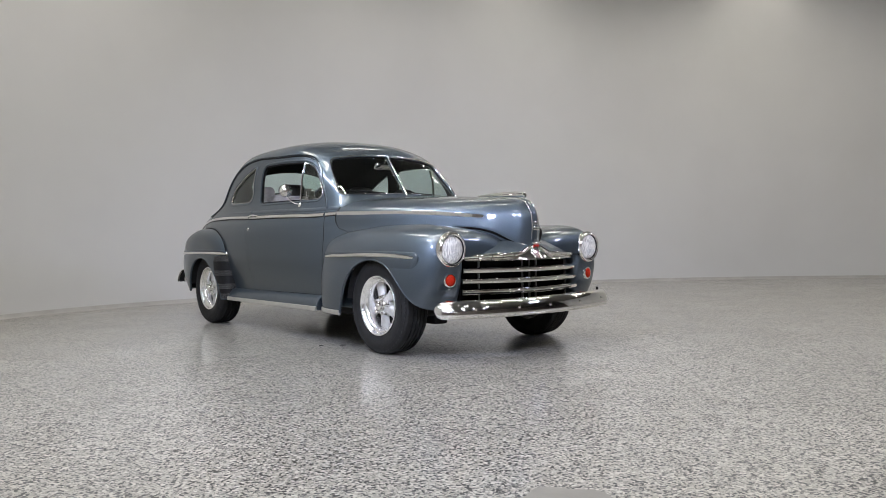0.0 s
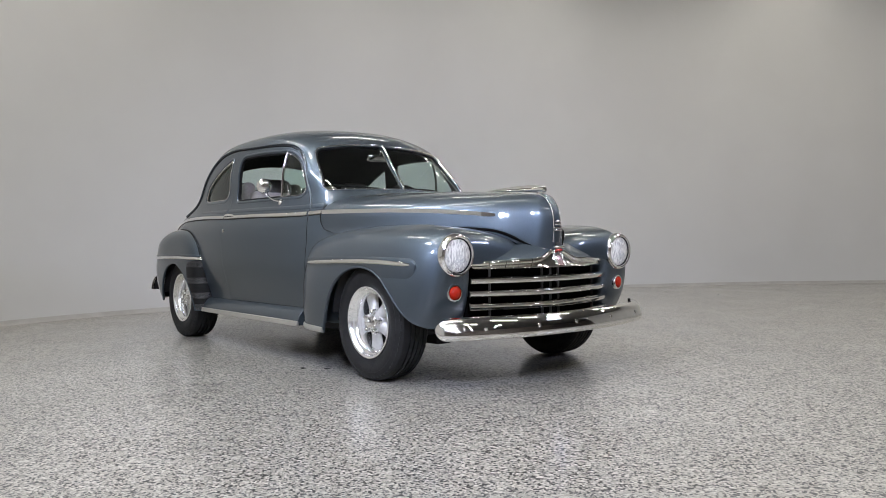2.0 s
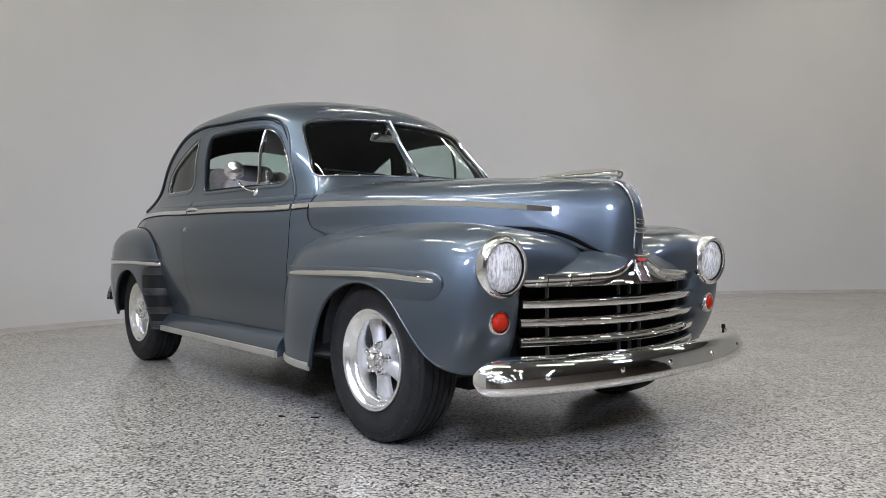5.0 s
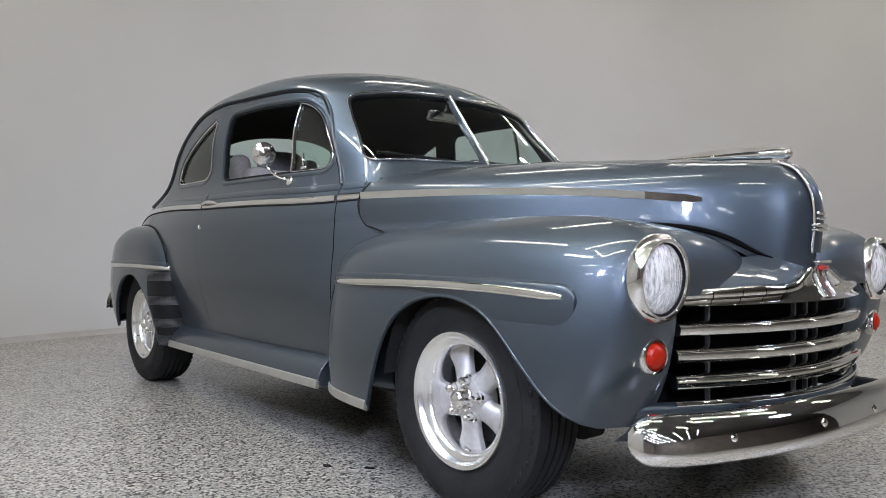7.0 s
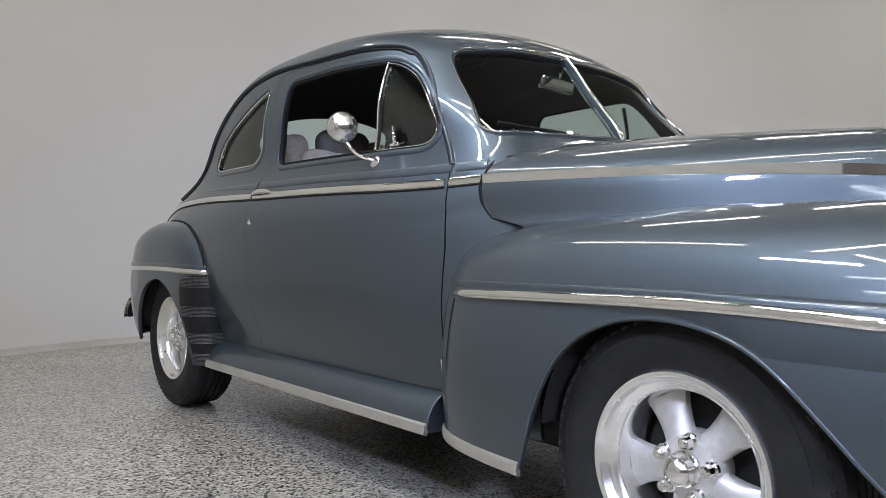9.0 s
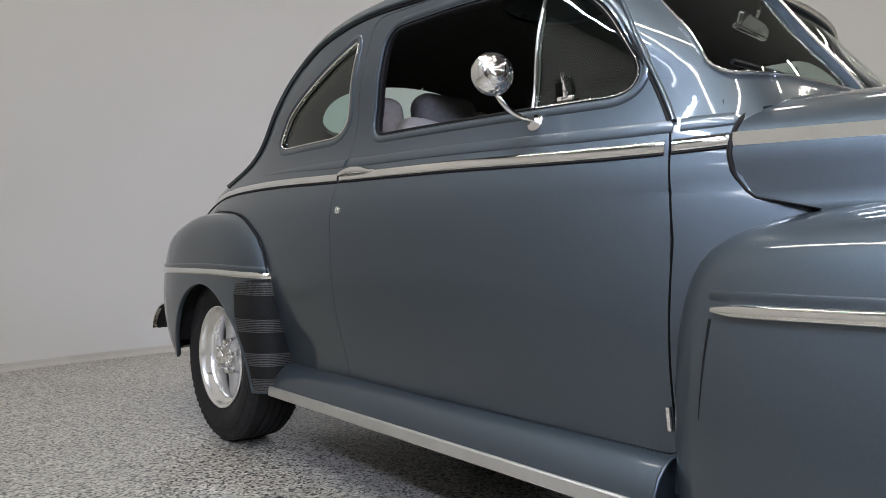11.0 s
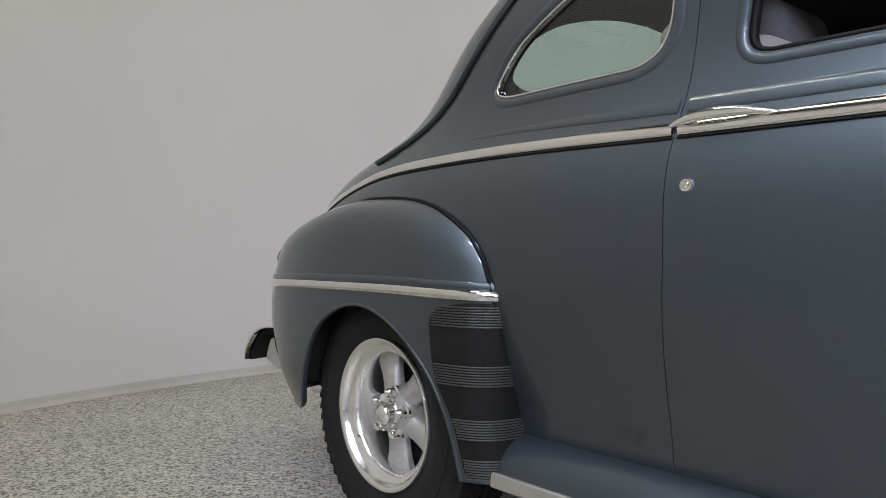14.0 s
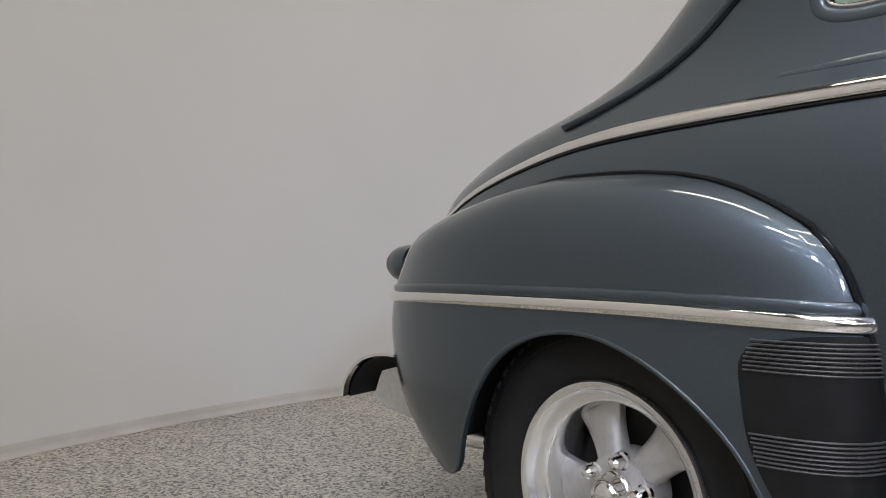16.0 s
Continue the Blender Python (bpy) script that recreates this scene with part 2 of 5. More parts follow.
# body: rocker to roof
belt_width = spline((-.50, .62), (-.60, .638), (-.74, .672), (-.87, .706), (-1.2, .762), (-1.6, .80), (-2.0, .815), (-2.4, .805), (-2.8, .775), (-3.2, .72), (-3.7, .63))
const = lambda v: (lambda z: 0 * z + v)
body = Dome(
    mid=const(-1.75),
    ahead=crest(1.684, (0.25, -0.36), (0.90, -0.438), (1.00, -0.561), (1.06, -0.655), (1.18, -0.756), (1.37, -0.905), (1.531, -1.031), (1.589, -1.104), (1.63, -1.202), (1.664, -1.367), (1.684, -1.60)),
    astern=crest(1.684, (0.25, -3.50), (0.50, -3.70), (0.70, -3.78), (0.85, -3.799), (0.95, -3.711), (1.00, -3.613), (1.05, -3.485), (1.10, -3.275), (1.20, -3.035), (1.358, -2.85), (1.531, -2.618), (1.612, -2.45), (1.658, -2.254), (1.684, -1.97)),
    aside=crest(1.684, (0.25, 0.745), (0.37, 0.757), (0.47, 0.788), (0.60, 0.825), (0.80, 0.847), (0.92, 0.842), (1.0, 0.813), (1.06, 0.781), (1.15, 0.751), (1.30, 0.746), (1.44, 0.727), (1.531, 0.707), (1.589, 0.662), (1.623, 0.588), (1.658, 0.439), (1.684, 0.18)),
    y0=const(0.0),
    square_a=spline((0.25, 10.00), (1.10, 12.921), (1.30, 6.045), (1.497, 3.87), (1.601, 2.426), (1.687, 2.30)),
    square_b=spline((0.25, 6.00), (0.90, 6.427), (1.05, 6.9), (1.20, 6.9), (1.30, 6.8), (1.531, 4.947), (1.687, 2.30)),
    narrow=lambda x, z: 1 + (belt_width(x) / .80 - 1) * np.clip((z - .30) / .60, .0, 1))
nose_reach = crest(.895, (.25, .46), (.35, .525), (.45, .575), (.52, .595), (.6, .61), (.72, .62), (.79, .608), (.83, .58), (.86, .525), (.88, .44), (.892, .27), (.895, .004))
fender_middle = spline((.25, .60), (.88, .645), (.9, .645))
front_fender = Dome(
    mid=const(0.0), ahead=nose_reach,
    astern=crest(.895, (.25, -.85), (.6, -.845), (.7, -.838), (.76, -.822), (.8, -.785), (.83, -.715), (.86, -.57), (.88, -.37), (.892, -.17), (.895, -.004)),
    aside=crest(.895, (.25, .915), (.4, .915), (.6, .895), (.67, .878), (.75, .85), (.81, .812), (.85, .765), (.88, .70), (.892, .665), (.895, .647)),
    y0=fender_middle,
    square_a=spline((.25, 3.2), (.6, 3.8), (.75, 3.4), (.895, 2.2)),
    square_b=spline((.25, 3.2), (.7, 3.1), (.8, 2.7), (.895, 2.1)))
catwalk = Dome(
    mid=const(0.0), ahead=nose_reach,
    astern=crest(.895, (.6, -1.2), (.8, -1.0), (.86, -.62), (.88, -.38), (.892, -.17), (.895, -.004)),
    aside=crest(.895, (.66, -.04), (.72, .0), (.767, .06), (.816, .13), (.85, .22), (.872, .36), (.888, .54), (.893, .61), (.895, .643)),
    y0=fender_middle, square_a=spline((.6, 5), (.78, 4.6), (.84, 3.2), (.87, 2.3), (.895, 2.0)), square_b=const(3.0))
fender_return = Dome(
    mid=const(0.0), ahead=nose_reach, astern=const(-1.0), aside=const(.50), y0=fender_middle, square_a=const(3.0), square_b=const(3.0))
rear_fender = Dome(
    mid=const(-3.0),
    ahead=crest(.943, (.25, -2.44), (.5, -2.43), (.68, -2.42), (.74, -2.43), (.80, -2.45), (.855, -2.50), (.902, -2.575), (.922, -2.64), (.936, -2.76), (.943, -2.98)),
    astern=crest(.943, (.25, -3.45), (.35, -3.58), (.5, -3.68), (.67, -3.70), (.78, -3.647), (.82, -3.61), (.855, -3.53), (.888, -3.41), (.912, -3.29), (.932, -3.14), (.943, -3.02)),
    aside=crest(.943, (.25, .885), (.4, .905), (.55, .912), (.68, .908), (.80, .908), (.855, .898), (.902, .870), (.922, .838), (.936, .775), (.943, .64)),
    y0=const(.60),
    square_a=spline((.25, 6), (.68, 6), (.8, 5), (.855, 4), (.902, 3.2), (.943, 2.2)),
    square_b=spline((.25, 2.6), (.68, 2.5), (.943, 2.2)))

# ---------------------------------------------------------------- building blocks
from mathutils.geometry import delaunay_2d_cdt


def mesh_part(name, verts, faces, mat, parent=None, label="", normals=None, sharp=38):
    """One mesh object, under a thing or a part when a parent is given."""
    me = bpy.data.meshes.new(name)
    me.from_pydata([tuple(map(float, v)) for v in verts], [], [tuple(map(int, f)) for f in faces])
    me.validate()
    me.shade_smooth()
    if normals is not None and len(normals) == len(me.vertices):
        me.normals_split_custom_set_from_vertices([tuple(map(float, n)) for n in normals])
    else:
        me.set_sharp_from_angle(angle=radians(sharp))
    me.materials.append(mat)
    ob = new(name, me)
    if parent:
        ob.parent = parent
    return tagged(ob, label)


def joined(*pieces):
    """Vertices and faces of several pieces as one."""
    vs, fs, n = [], [], 0
    for v, f in pieces:
        v = np.asarray(v, float)
        vs.append(v)
        fs += [tuple(i + n for i in q) for q in f]
        n += len(v)
    return np.concatenate(vs), fs


def flipped(v, f):
    """The mirror image on the car's other side."""
    return np.asarray(v) * (1, -1, 1), [tuple(q)[::-1] for q in f]


def moved(piece, m):
    v, f = piece
    r = np.array(m)
    return np.asarray(v) @ r[:3, :3].T + r[:3, 3], f


def rings(rows, closed=True, caps=True):
    """A skin over rows of points; closed: each row is a ring."""
    rows = np.asarray(rows, float)
    n, k = rows.shape[:2]
    f = []
    for i in range(n - 1):
        for j in range(k if closed else k - 1):
            a, b = i * k + j, i * k + (j + 1) % k
            f.append((a, b, b + k, a + k))
    if closed and caps:
        f += [tuple(range(k))[::-1], tuple(range((n - 1) * k, n * k))]
    return rows.reshape(-1, 3), f


def lathe(profile, segs=48, caps=False):
    """A solid of revolution round +y from (radius, along y) pairs."""
    a = np.linspace(0, 2 * np.pi, segs, endpoint=False)
    rows = [np.stack([r * np.cos(a), 0 * a + h, r * np.sin(a)], 1) for r, h in profile]
    return rings(rows, True, caps)


def unit(v):
    return v / np.maximum(np.linalg.norm(v, axis=-1, keepdims=True), 1e-9)


def sweep(path, normals, profile, caps=True, scale=None, loop=False):
    """A bar along a path: profile gives (across, out) pairs, out along the normals."""
    path, normals = np.asarray(path, float), unit(np.asarray(normals, float))
    if loop:
        t = unit(np.roll(path, -1, 0) - np.roll(path, 1, 0))
    else:
        t = unit(np.gradient(path, axis=0))
    side = unit(np.cross(normals, t))
    out = unit(np.cross(t, side))
    p = np.asarray(profile, float)
    s = np.ones(len(path)) if scale is None else np.asarray(scale)
    rows = path[:, None] + s[:, None, None] * (p[None, :, :1] * side[:, None] + p[None, :, 1:] * out[:, None])
    if loop:
        rows = np.concatenate([rows, rows[:1]])
        caps = False
    return rings(rows, True, caps)


def half_round(width, height, lip=.002, n=9):
    a = np.linspace(0, np.pi, n)
    return [(width / 2 * np.cos(q), height * np.sin(q) ** .8) for q in a] + [(-width / 2, -lip), (width / 2, -lip)]


def circle_profile(r, n=10):
    return [(r * np.cos(q), r * np.sin(q)) for q in np.linspace(0, 2 * np.pi, n, endpoint=False)]


def tube(points, r, n=10, steps=8, scale=None):
    p = smooth_path(points, steps)
    up = np.tile((.13, .21, .97), (len(p), 1))
    return sweep(p, up, circle_profile(r, n), True, scale if scale is None else np.interp(np.linspace(0, 1, len(p)), np.linspace(0, 1, len(scale)), scale))


def smooth_path(points, steps=8):
    p = np.asarray(points, float)
    k = np.r_[0, np.cumsum(np.linalg.norm(np.diff(p, axis=0), axis=1))]
    q = np.linspace(0, k[-1], steps * (len(p) - 1) + 1)
    return np.stack([spline(*zip(k, p[:, i]))(q) for i in range(p.shape[1])], 1) if len(p) > 2 else p[0] + (p[-1] - p[0]) * np.linspace(0, 1, steps + 1)[:, None]


def rounded(points, radius=.03, step=.02, close=True):
    """A polygon with rounded corners, in short steps. A point may carry its own radius."""
    pts = [(np.array(p[:2], float), p[2] if len(p) > 2 else radius) for p in points]
    out = []
    n = len(pts)
    for i, (p, r) in enumerate(pts):
        if not close and i in (0, n - 1):
            out.append(p)
            continue
        a, b = pts[i - 1][0], pts[(i + 1) % n][0]
        ra = min(r, .48 * np.linalg.norm(a - p))
        rb = min(r, .48 * np.linalg.norm(b - p))
        if r <= 0:
            out.append(p)
            continue
        p0, p1 = p + (a - p) / np.linalg.norm(a - p) * ra, p + (b - p) / np.linalg.norm(b - p) * rb
        for q in np.linspace(0, 1, max(5, int(r / .006))):
            out.append((1 - q) ** 2 * p0 + 2 * q * (1 - q) * p + q * q * p1)
    dense = []
    m = len(out)
    for i in range(m if close else m - 1):
        a, b = out[i], out[(i + 1) % m]
        c = max(1, int(np.ceil(np.linalg.norm(b - a) / step)))
        dense += [a + (b - a) * j / c for j in range(c)]
    if not close:
        dense.append(out[-1])
    return np.array(dense)


def inside(pts, poly):
    x, y = pts[:, 0][:, None], pts[:, 1][:, None]
    a, b = poly, np.roll(poly, -1, 0)
    cross = ((a[:, 1] > y) != (b[:, 1] > y)) & (x < (b[:, 0] - a[:, 0]) * (y - a[:, 1]) / np.where(b[:, 1] == a[:, 1], 1e-12, b[:, 1] - a[:, 1]) + a[:, 0])
    return cross.sum(1) % 2 == 1


def near(pts, poly, d):
    c = np.empty(len(pts), bool)
    for i in range(0, len(pts), 2000):
        c[i:i + 2000] = (np.linalg.norm(pts[i:i + 2000, None] - poly[None], axis=2).min(1) < d)
    return c


class Skin:
    """A dome as a sheet with flat coordinates: the way round (g) and the way up (t)."""
    ROUND = 1.25

    def __init__(self, dome, z0, z1):
        self.d = dome
        zs = z0 + (z1 - z0) * (1 - (1 - np.linspace(0, 1, 600)) ** 2.2)
        w = dome.f[3](zs) * np.ones_like(zs)
        a = dome.f[1](zs) * np.ones_like(zs)
        t = np.r_[0, np.cumsum(np.sqrt(np.diff(zs) ** 2 + np.diff(w) ** 2 + .2 * np.diff(a) ** 2))]
        self.zs, self.ts = zs, t

    def t(self, z):
        return np.interp(z, self.zs, self.ts)

    def z(self, t):
        return np.interp(t, self.ts, self.zs)

    def flat(self, x, z):
        """Flat coordinates of a place on the side, given by x and z."""
        x, z = np.asarray(x, float), np.asarray(z, float)
        mid, ahead, astern, aside, y0, na, nb = (g(z) * np.ones_like(x) for g in self.d.f)
        front = x >= mid
        q = np.clip(np.abs(x - mid) / np.where(front, ahead - mid, mid - astern), 0, 1)
        n = np.where(front, na, nb)
        p = np.arctan2((1 - q**n) ** (1 / n), np.where(front, q, -q))
        return np.stack([self.ROUND * p, self.t(z)], -1)

    def flat_front(self, y, z):
        """The same for a place on the front, given by its half-width."""
        y, z = np.asarray(y, float), np.asarray(z, float)
        mid, ahead, astern, aside, y0, na, nb = (g(z) * np.ones_like(y) for g in self.d.f)
        x = ahead.copy()
        for _ in range(12):
            s = np.clip((y / self.d.narrow(x, z) - y0) / (aside - y0), 0, 1)
            x = mid + (ahead - mid) * (1 - s**na) ** (1 / na)
        q = (x - mid) / (ahead - mid)
        return np.stack([self.ROUND * np.arctan2(s, q), self.t(z)], -1)

    def flat_back(self, y, z):
        """The same for a place on the back."""
        y, z = np.asarray(y, float), np.asarray(z, float)
        mid, ahead, astern, aside, y0, na, nb = (g(z) * np.ones_like(y) for g in self.d.f)
        x = astern.copy()
        for _ in range(12):
            s = np.clip((y / self.d.narrow(x, z) - y0) / (aside - y0), 0, 1)
            x = mid - (mid - astern) * (1 - s**nb) ** (1 / nb)
        q = (mid - x) / (mid - astern)
        return np.stack([self.ROUND * np.arctan2(s, -q), self.t(z)], -1)

    def place(self, g):
        g = np.asarray(g, float)
        p, z = g[..., 0] / self.ROUND, self.z(g[..., 1])
        mid, ahead, astern, aside, y0, na, nb = (k(z) * np.ones_like(p) for k in self.d.f)
        c, s = np.cos(p), np.maximum(np.sin(p), 0)
        n = np.where(c >= 0, na, nb)
        r = (np.abs(c)**n + s**n) ** (-1 / n)
        x = mid + np.where(c >= 0, ahead - mid, mid - astern) * c * r
        y = (y0 + (aside - y0) * s * r) * self.d.narrow(x, z)
        return np.stack([x, -y, z], -1)

    def normal(self, g, sign=1):
        h = .004
        g = np.asarray(g, float)
        du = self.place(g + (h, 0)) - self.place(g - (h, 0))
        dt = self.place(g + (0, h)) - self.place(g - (0, h))
        return sign * unit(np.cross(dt, du))


def sheet(skin, outline, holes=(), step=.035, sign=1, lip=.016, inset=0.0):
    """A panel cut from a skin, with turned-in edges: vertices, faces and normals."""
    loops = [np.asarray(outline)] + [np.asarray(h) for h in holes]
    lo, hi = loops[0].min(0), loops[0].max(0)
    gx, gy = np.meshgrid(np.arange(lo[0] + step / 2, hi[0], step), np.arange(lo[1] + step / 2, hi[1], step))
    grid = np.stack([gx.ravel(), gy.ravel()], 1)
    grid = grid[inside(grid, loops[0])]
    for h in loops[1:]:
        grid = grid[~inside(grid, h)]
    grid = grid[~near(grid, np.concatenate(loops), step * .55)]
    pts, edges = [], []
    for l in loops:
        k = len(pts)
        pts += [Vector(p) for p in l]
        edges += [(k + i, k + (i + 1) % len(l)) for i in range(len(l))]
    pts += [Vector(p) for p in grid]
    v2, _, tris, *_ = delaunay_2d_cdt(pts, edges, [], 0, 1e-7)
    v2 = np.array([tuple(p) for p in v2])
    tris = np.array([tuple(t) for t in tris])
    mid = v2[tris].mean(1)
    keep = inside(mid, loops[0])
    for h in loops[1:]:
        keep &= ~inside(mid, h)
    tris = tris[keep]
    nrm = skin.normal(v2, sign)
    p3 = skin.place(v2) - inset * nrm
    a, b, c = (p3[tris[:, i]] for i in range(3))
    wrong = (np.cross(b - a, c - a) * nrm[tris].sum(1)).sum(1) < 0
    tris[wrong] = tris[wrong][:, ::-1]
    faces = [tuple(t) for t in tris]
    verts, norms = list(p3), list(nrm)
    if lip:
        seen = {}
        for t in faces:
            for i in range(3):
                e = (t[i], t[(i + 1) % 3])
                seen[e] = 1
        edge = [e for e in seen if (e[1], e[0]) not in seen]
        for i, j in edge:
            if abs(p3[i][1]) < .006 and abs(p3[j][1]) < .006:
                continue
            if min(v2[i][0], v2[j][0]) < .0015 or max(v2[i][0], v2[j][0]) > np.pi * skin.ROUND - .0015 or min(v2[i][1], v2[j][1]) > skin.ts[-1] - .0006:
                continue
            k = len(verts)
            quad = [p3[i], p3[j], p3[j] - lip * nrm[j], p3[i] - lip * nrm[i]]
            n = unit(np.cross(quad[3] - quad[0], quad[1] - quad[0]))
            verts += quad
            norms += [n] * 4
            faces.append((k, k + 3, k + 2, k + 1))
    return np.array(verts), faces, np.array(norms)


def both(v, f, n):
    """A panel with its mirror image."""
    k = len(v)
    return np.r_[v, v * (1, -1, 1)], f + [tuple(i + k for i in q)[::-1] for q in f], np.r_[n, n * (1, -1, 1)]


def mirrored(v, f, n):
    return v * (1, -1, 1), [tuple(q)[::-1] for q in f], n * (1, -1, 1)


def along(skin, xs, zs, lift=0.0, sign=1):
    """Places and normals along a line on the side."""
    g = skin.flat(np.asarray(xs, float), np.asarray(zs, float))
    n = skin.normal(g, sign)
    return skin.place(g) + np.reshape(lift, (-1, 1)) * n, n


def torus_box(sx, sy, sz, r=.02, n=4):
    """A box with rounded edges, about its middle."""
    bm = bmesh.new()
    bmesh.ops.create_cube(bm, size=1)
    for v in bm.verts:
        v.co = Vector((v.co.x * sx, v.co.y * sy, v.co.z * sz))
    bmesh.ops.bevel(bm, geom=list(bm.edges), offset=min(r, .45 * min(sx, sy, sz)), segments=n, affect="EDGES", profile=.5)
    bm.verts.ensure_lookup_table()
    v = np.array([tuple(q.co) for q in bm.verts])
    f = [tuple(q.index for q in fc.verts) for fc in bm.faces]
    bm.free()
    return v, f


def thing(name, label, category, group="", kind=""):
    ob = new(name)
    ob.empty_display_size = .2
    return tagged(ob, label, category, group, kind)

# ---------------------------------------------------------------- the studio
def open_curve(points, steps=14):
    return smooth_path(points, steps)


# the white wall curves round the car and ends where the hall opens behind the camera
PLAN = open_curve([(4.2, -8.2), (2.3, -8.0), (.2, -7.3), (-1.6, -6.2), (-3.0, -4.8), (-4.2, -3.3), (-5.12, -1.9), (-5.56, -.3), (-5.55, 1.6), (-5.12, 4.2), (-4.25, 6.7), (-2.8, 9.2), (-.6, 11.3), (2.2, 12.4), (5.2, 12.2), (8.4, 10.7)])


def wall_skin(plan, profile):
    """A wall drawn along an open plan: profile gives (inwards, height) pairs."""
    t = unit(np.gradient(plan, axis=0))
    inward = np.stack([t[:, 1], -t[:, 0]], 1)
    rows = [np.stack([np.r_[p + off * q, z] for off, z in profile]) for p, q in zip(plan, inward)]
    return rings(rows)


tagged(mesh_part("wall_round", *wall_skin(PLAN, [(0, 0), (0, CEILING), (-.15, CEILING), (-.15, 0)]), WALL, None, "smooth white curved studio wall", sharp=50), kind="structure")
floor = mesh_part("floor", [(-14, -14, 0), (16, -14, 0), (16, 18, 0), (-14, 18, 0), (-14, -14, -.1), (16, -14, -.1), (16, 18, -.1), (-14, 18, -.1)],
                  [(0, 1, 2, 3), (4, 7, 6, 5), (0, 4, 5, 1), (1, 5, 6, 2), (2, 6, 7, 3), (3, 7, 4, 0)], FLOOR, None, "glossy grey flake epoxy floor", sharp=20)
tagged(floor, kind="structure")
ceiling = mesh_part("ceiling", [(-14, -14, CEILING), (16, -14, CEILING), (16, 18, CEILING), (-14, 18, CEILING), (-14, -14, CEILING + .1), (16, -14, CEILING + .1), (16, 18, CEILING + .1), (-14, 18, CEILING + .1)],
                    [(3, 2, 1, 0), (5, 6, 7, 4), (1, 5, 4, 0), (2, 6, 5, 1), (3, 7, 6, 2), (0, 4, 7, 3)], CEIL, None, "plain white studio ceiling", sharp=20)
tagged(ceiling, kind="structure")
tagged(mesh_part("baseboard", *wall_skin(PLAN, [(.003, .001), (.034, .001), (.016, .012), (.010, .03), (.007, .046), (.003, .05)]), BASE, None, "worn grey cove base along the wall", sharp=70), kind="structure")

# the dim hall behind the camera
HX0, HX1, HY0, HY1 = -13.5, 15.5, -13.5, 17.5
for nm, x0, y0, x1, y1 in (("wall_hall_south", HX0, HY0 - .15, HX1, HY0), ("wall_hall_north", HX0, HY1, HX1, HY1 + .15), ("wall_hall_west", HX0 - .15, HY0, HX0, HY1), ("wall_hall_east", HX1, HY0, HX1 + .15, HY1)):
    v, f = torus_box(x1 - x0, y1 - y0, CEILING, .005, 1)
    tagged(mesh_part(nm, v + ((x0 + x1) / 2, (y0 + y1) / 2, CEILING / 2), f, HALL, None, "dark painted hall wall"), kind="structure")


def ceiling_light():
    ob = thing("ceiling_light", "slim white strip light fixed under the studio ceiling", "ceiling light", "strip lights of the studio ceiling")
    mesh_part("housing", *torus_box(1.3, .16, .05, .01, 2), BASE, ob, "grey lamp housing")
    v, f = torus_box(1.24, .11, .02, .006, 2)
    mesh_part("diffuser", v - (0, 0, .03), f, GLOW, ob, "glowing white diffuser")
    return ob


first_light = None
for i in range(8):
    for j in range(5):
        m = pose(-.6 + 2.1 * i, -5.0 - 1.7 * j, CEILING - .05) if j < 4 else pose(8.6 + 2.2 * (i % 3), -2.6 + 2.4 * (i // 3), CEILING - .05)
        if first_light is None:
            first_light = ceiling_light()
            first_light.matrix_basis = m
        else:
            copy_thing(first_light, m)


def blot(name, x, y, rx, ry, mat, label, category, seed, turn=0.0, high=.003):
    """A low irregular patch lying on the floor."""
    rng = random.Random(seed)
    n = 40
    k = [rng.uniform(-1, 1) for _ in range(6)]
    rows = []
    for s, z in ((1.0, .0004), (.96, high), (.5, high), (.01, high)):
        row = []
        for i in range(n):
            a = 2 * np.pi * i / n
            w = 1 + .10 * (k[0] * np.cos(2 * a) + k[1] * np.sin(3 * a) + k[2] * np.cos(5 * a)) + .05 * k[3] * np.sin(7 * a + k[4])
            px, py = rx * s * w * np.cos(a), ry * s * w * np.sin(a)
            row.append((x + px * np.cos(turn) - py * np.sin(turn), y + px * np.sin(turn) + py * np.cos(turn), z))
        rows.append(row)
    v, f = rings(rows, True, True)
    return tagged(mesh_part(name, v, f, mat, None), label, category)


blot("floor_patch", 2.80, -2.11, .15, .14, PATCH, "smooth bare taupe patch in the flake floor", "floor patch", 11, .3, .0012)
blot("floor_crumb", -.653, -.896, .022, .012, STAIN, "small dark rubber crumb on the flake floor", "debris", 3)
blot("floor_crumb", -.53, -.791, .020, .011, STAIN, "small dark rubber crumb on the flake floor", "debris", 5, .6)

# ---------------------------------------------------------------- the car
# x ahead from the front axle, y to the car's left, z up from the floor
LENGTH = 2.896
car = thing("coupe", "lowered blue-grey metallic forties coupe with chrome trim on the flake floor", "car")

BODY = Skin(body, .27, 1.68395)
FF = Skin(front_fender, .25, .89499)
CW = Skin(catwalk, .66, .89499)
FR = Skin(fender_return, .27, .70)
RF = Skin(rear_fender, .25, .9428)


def side(pts, skin=BODY):
    p = np.asarray(pts)
    return skin.flat(p[:, 0], p[:, 1])


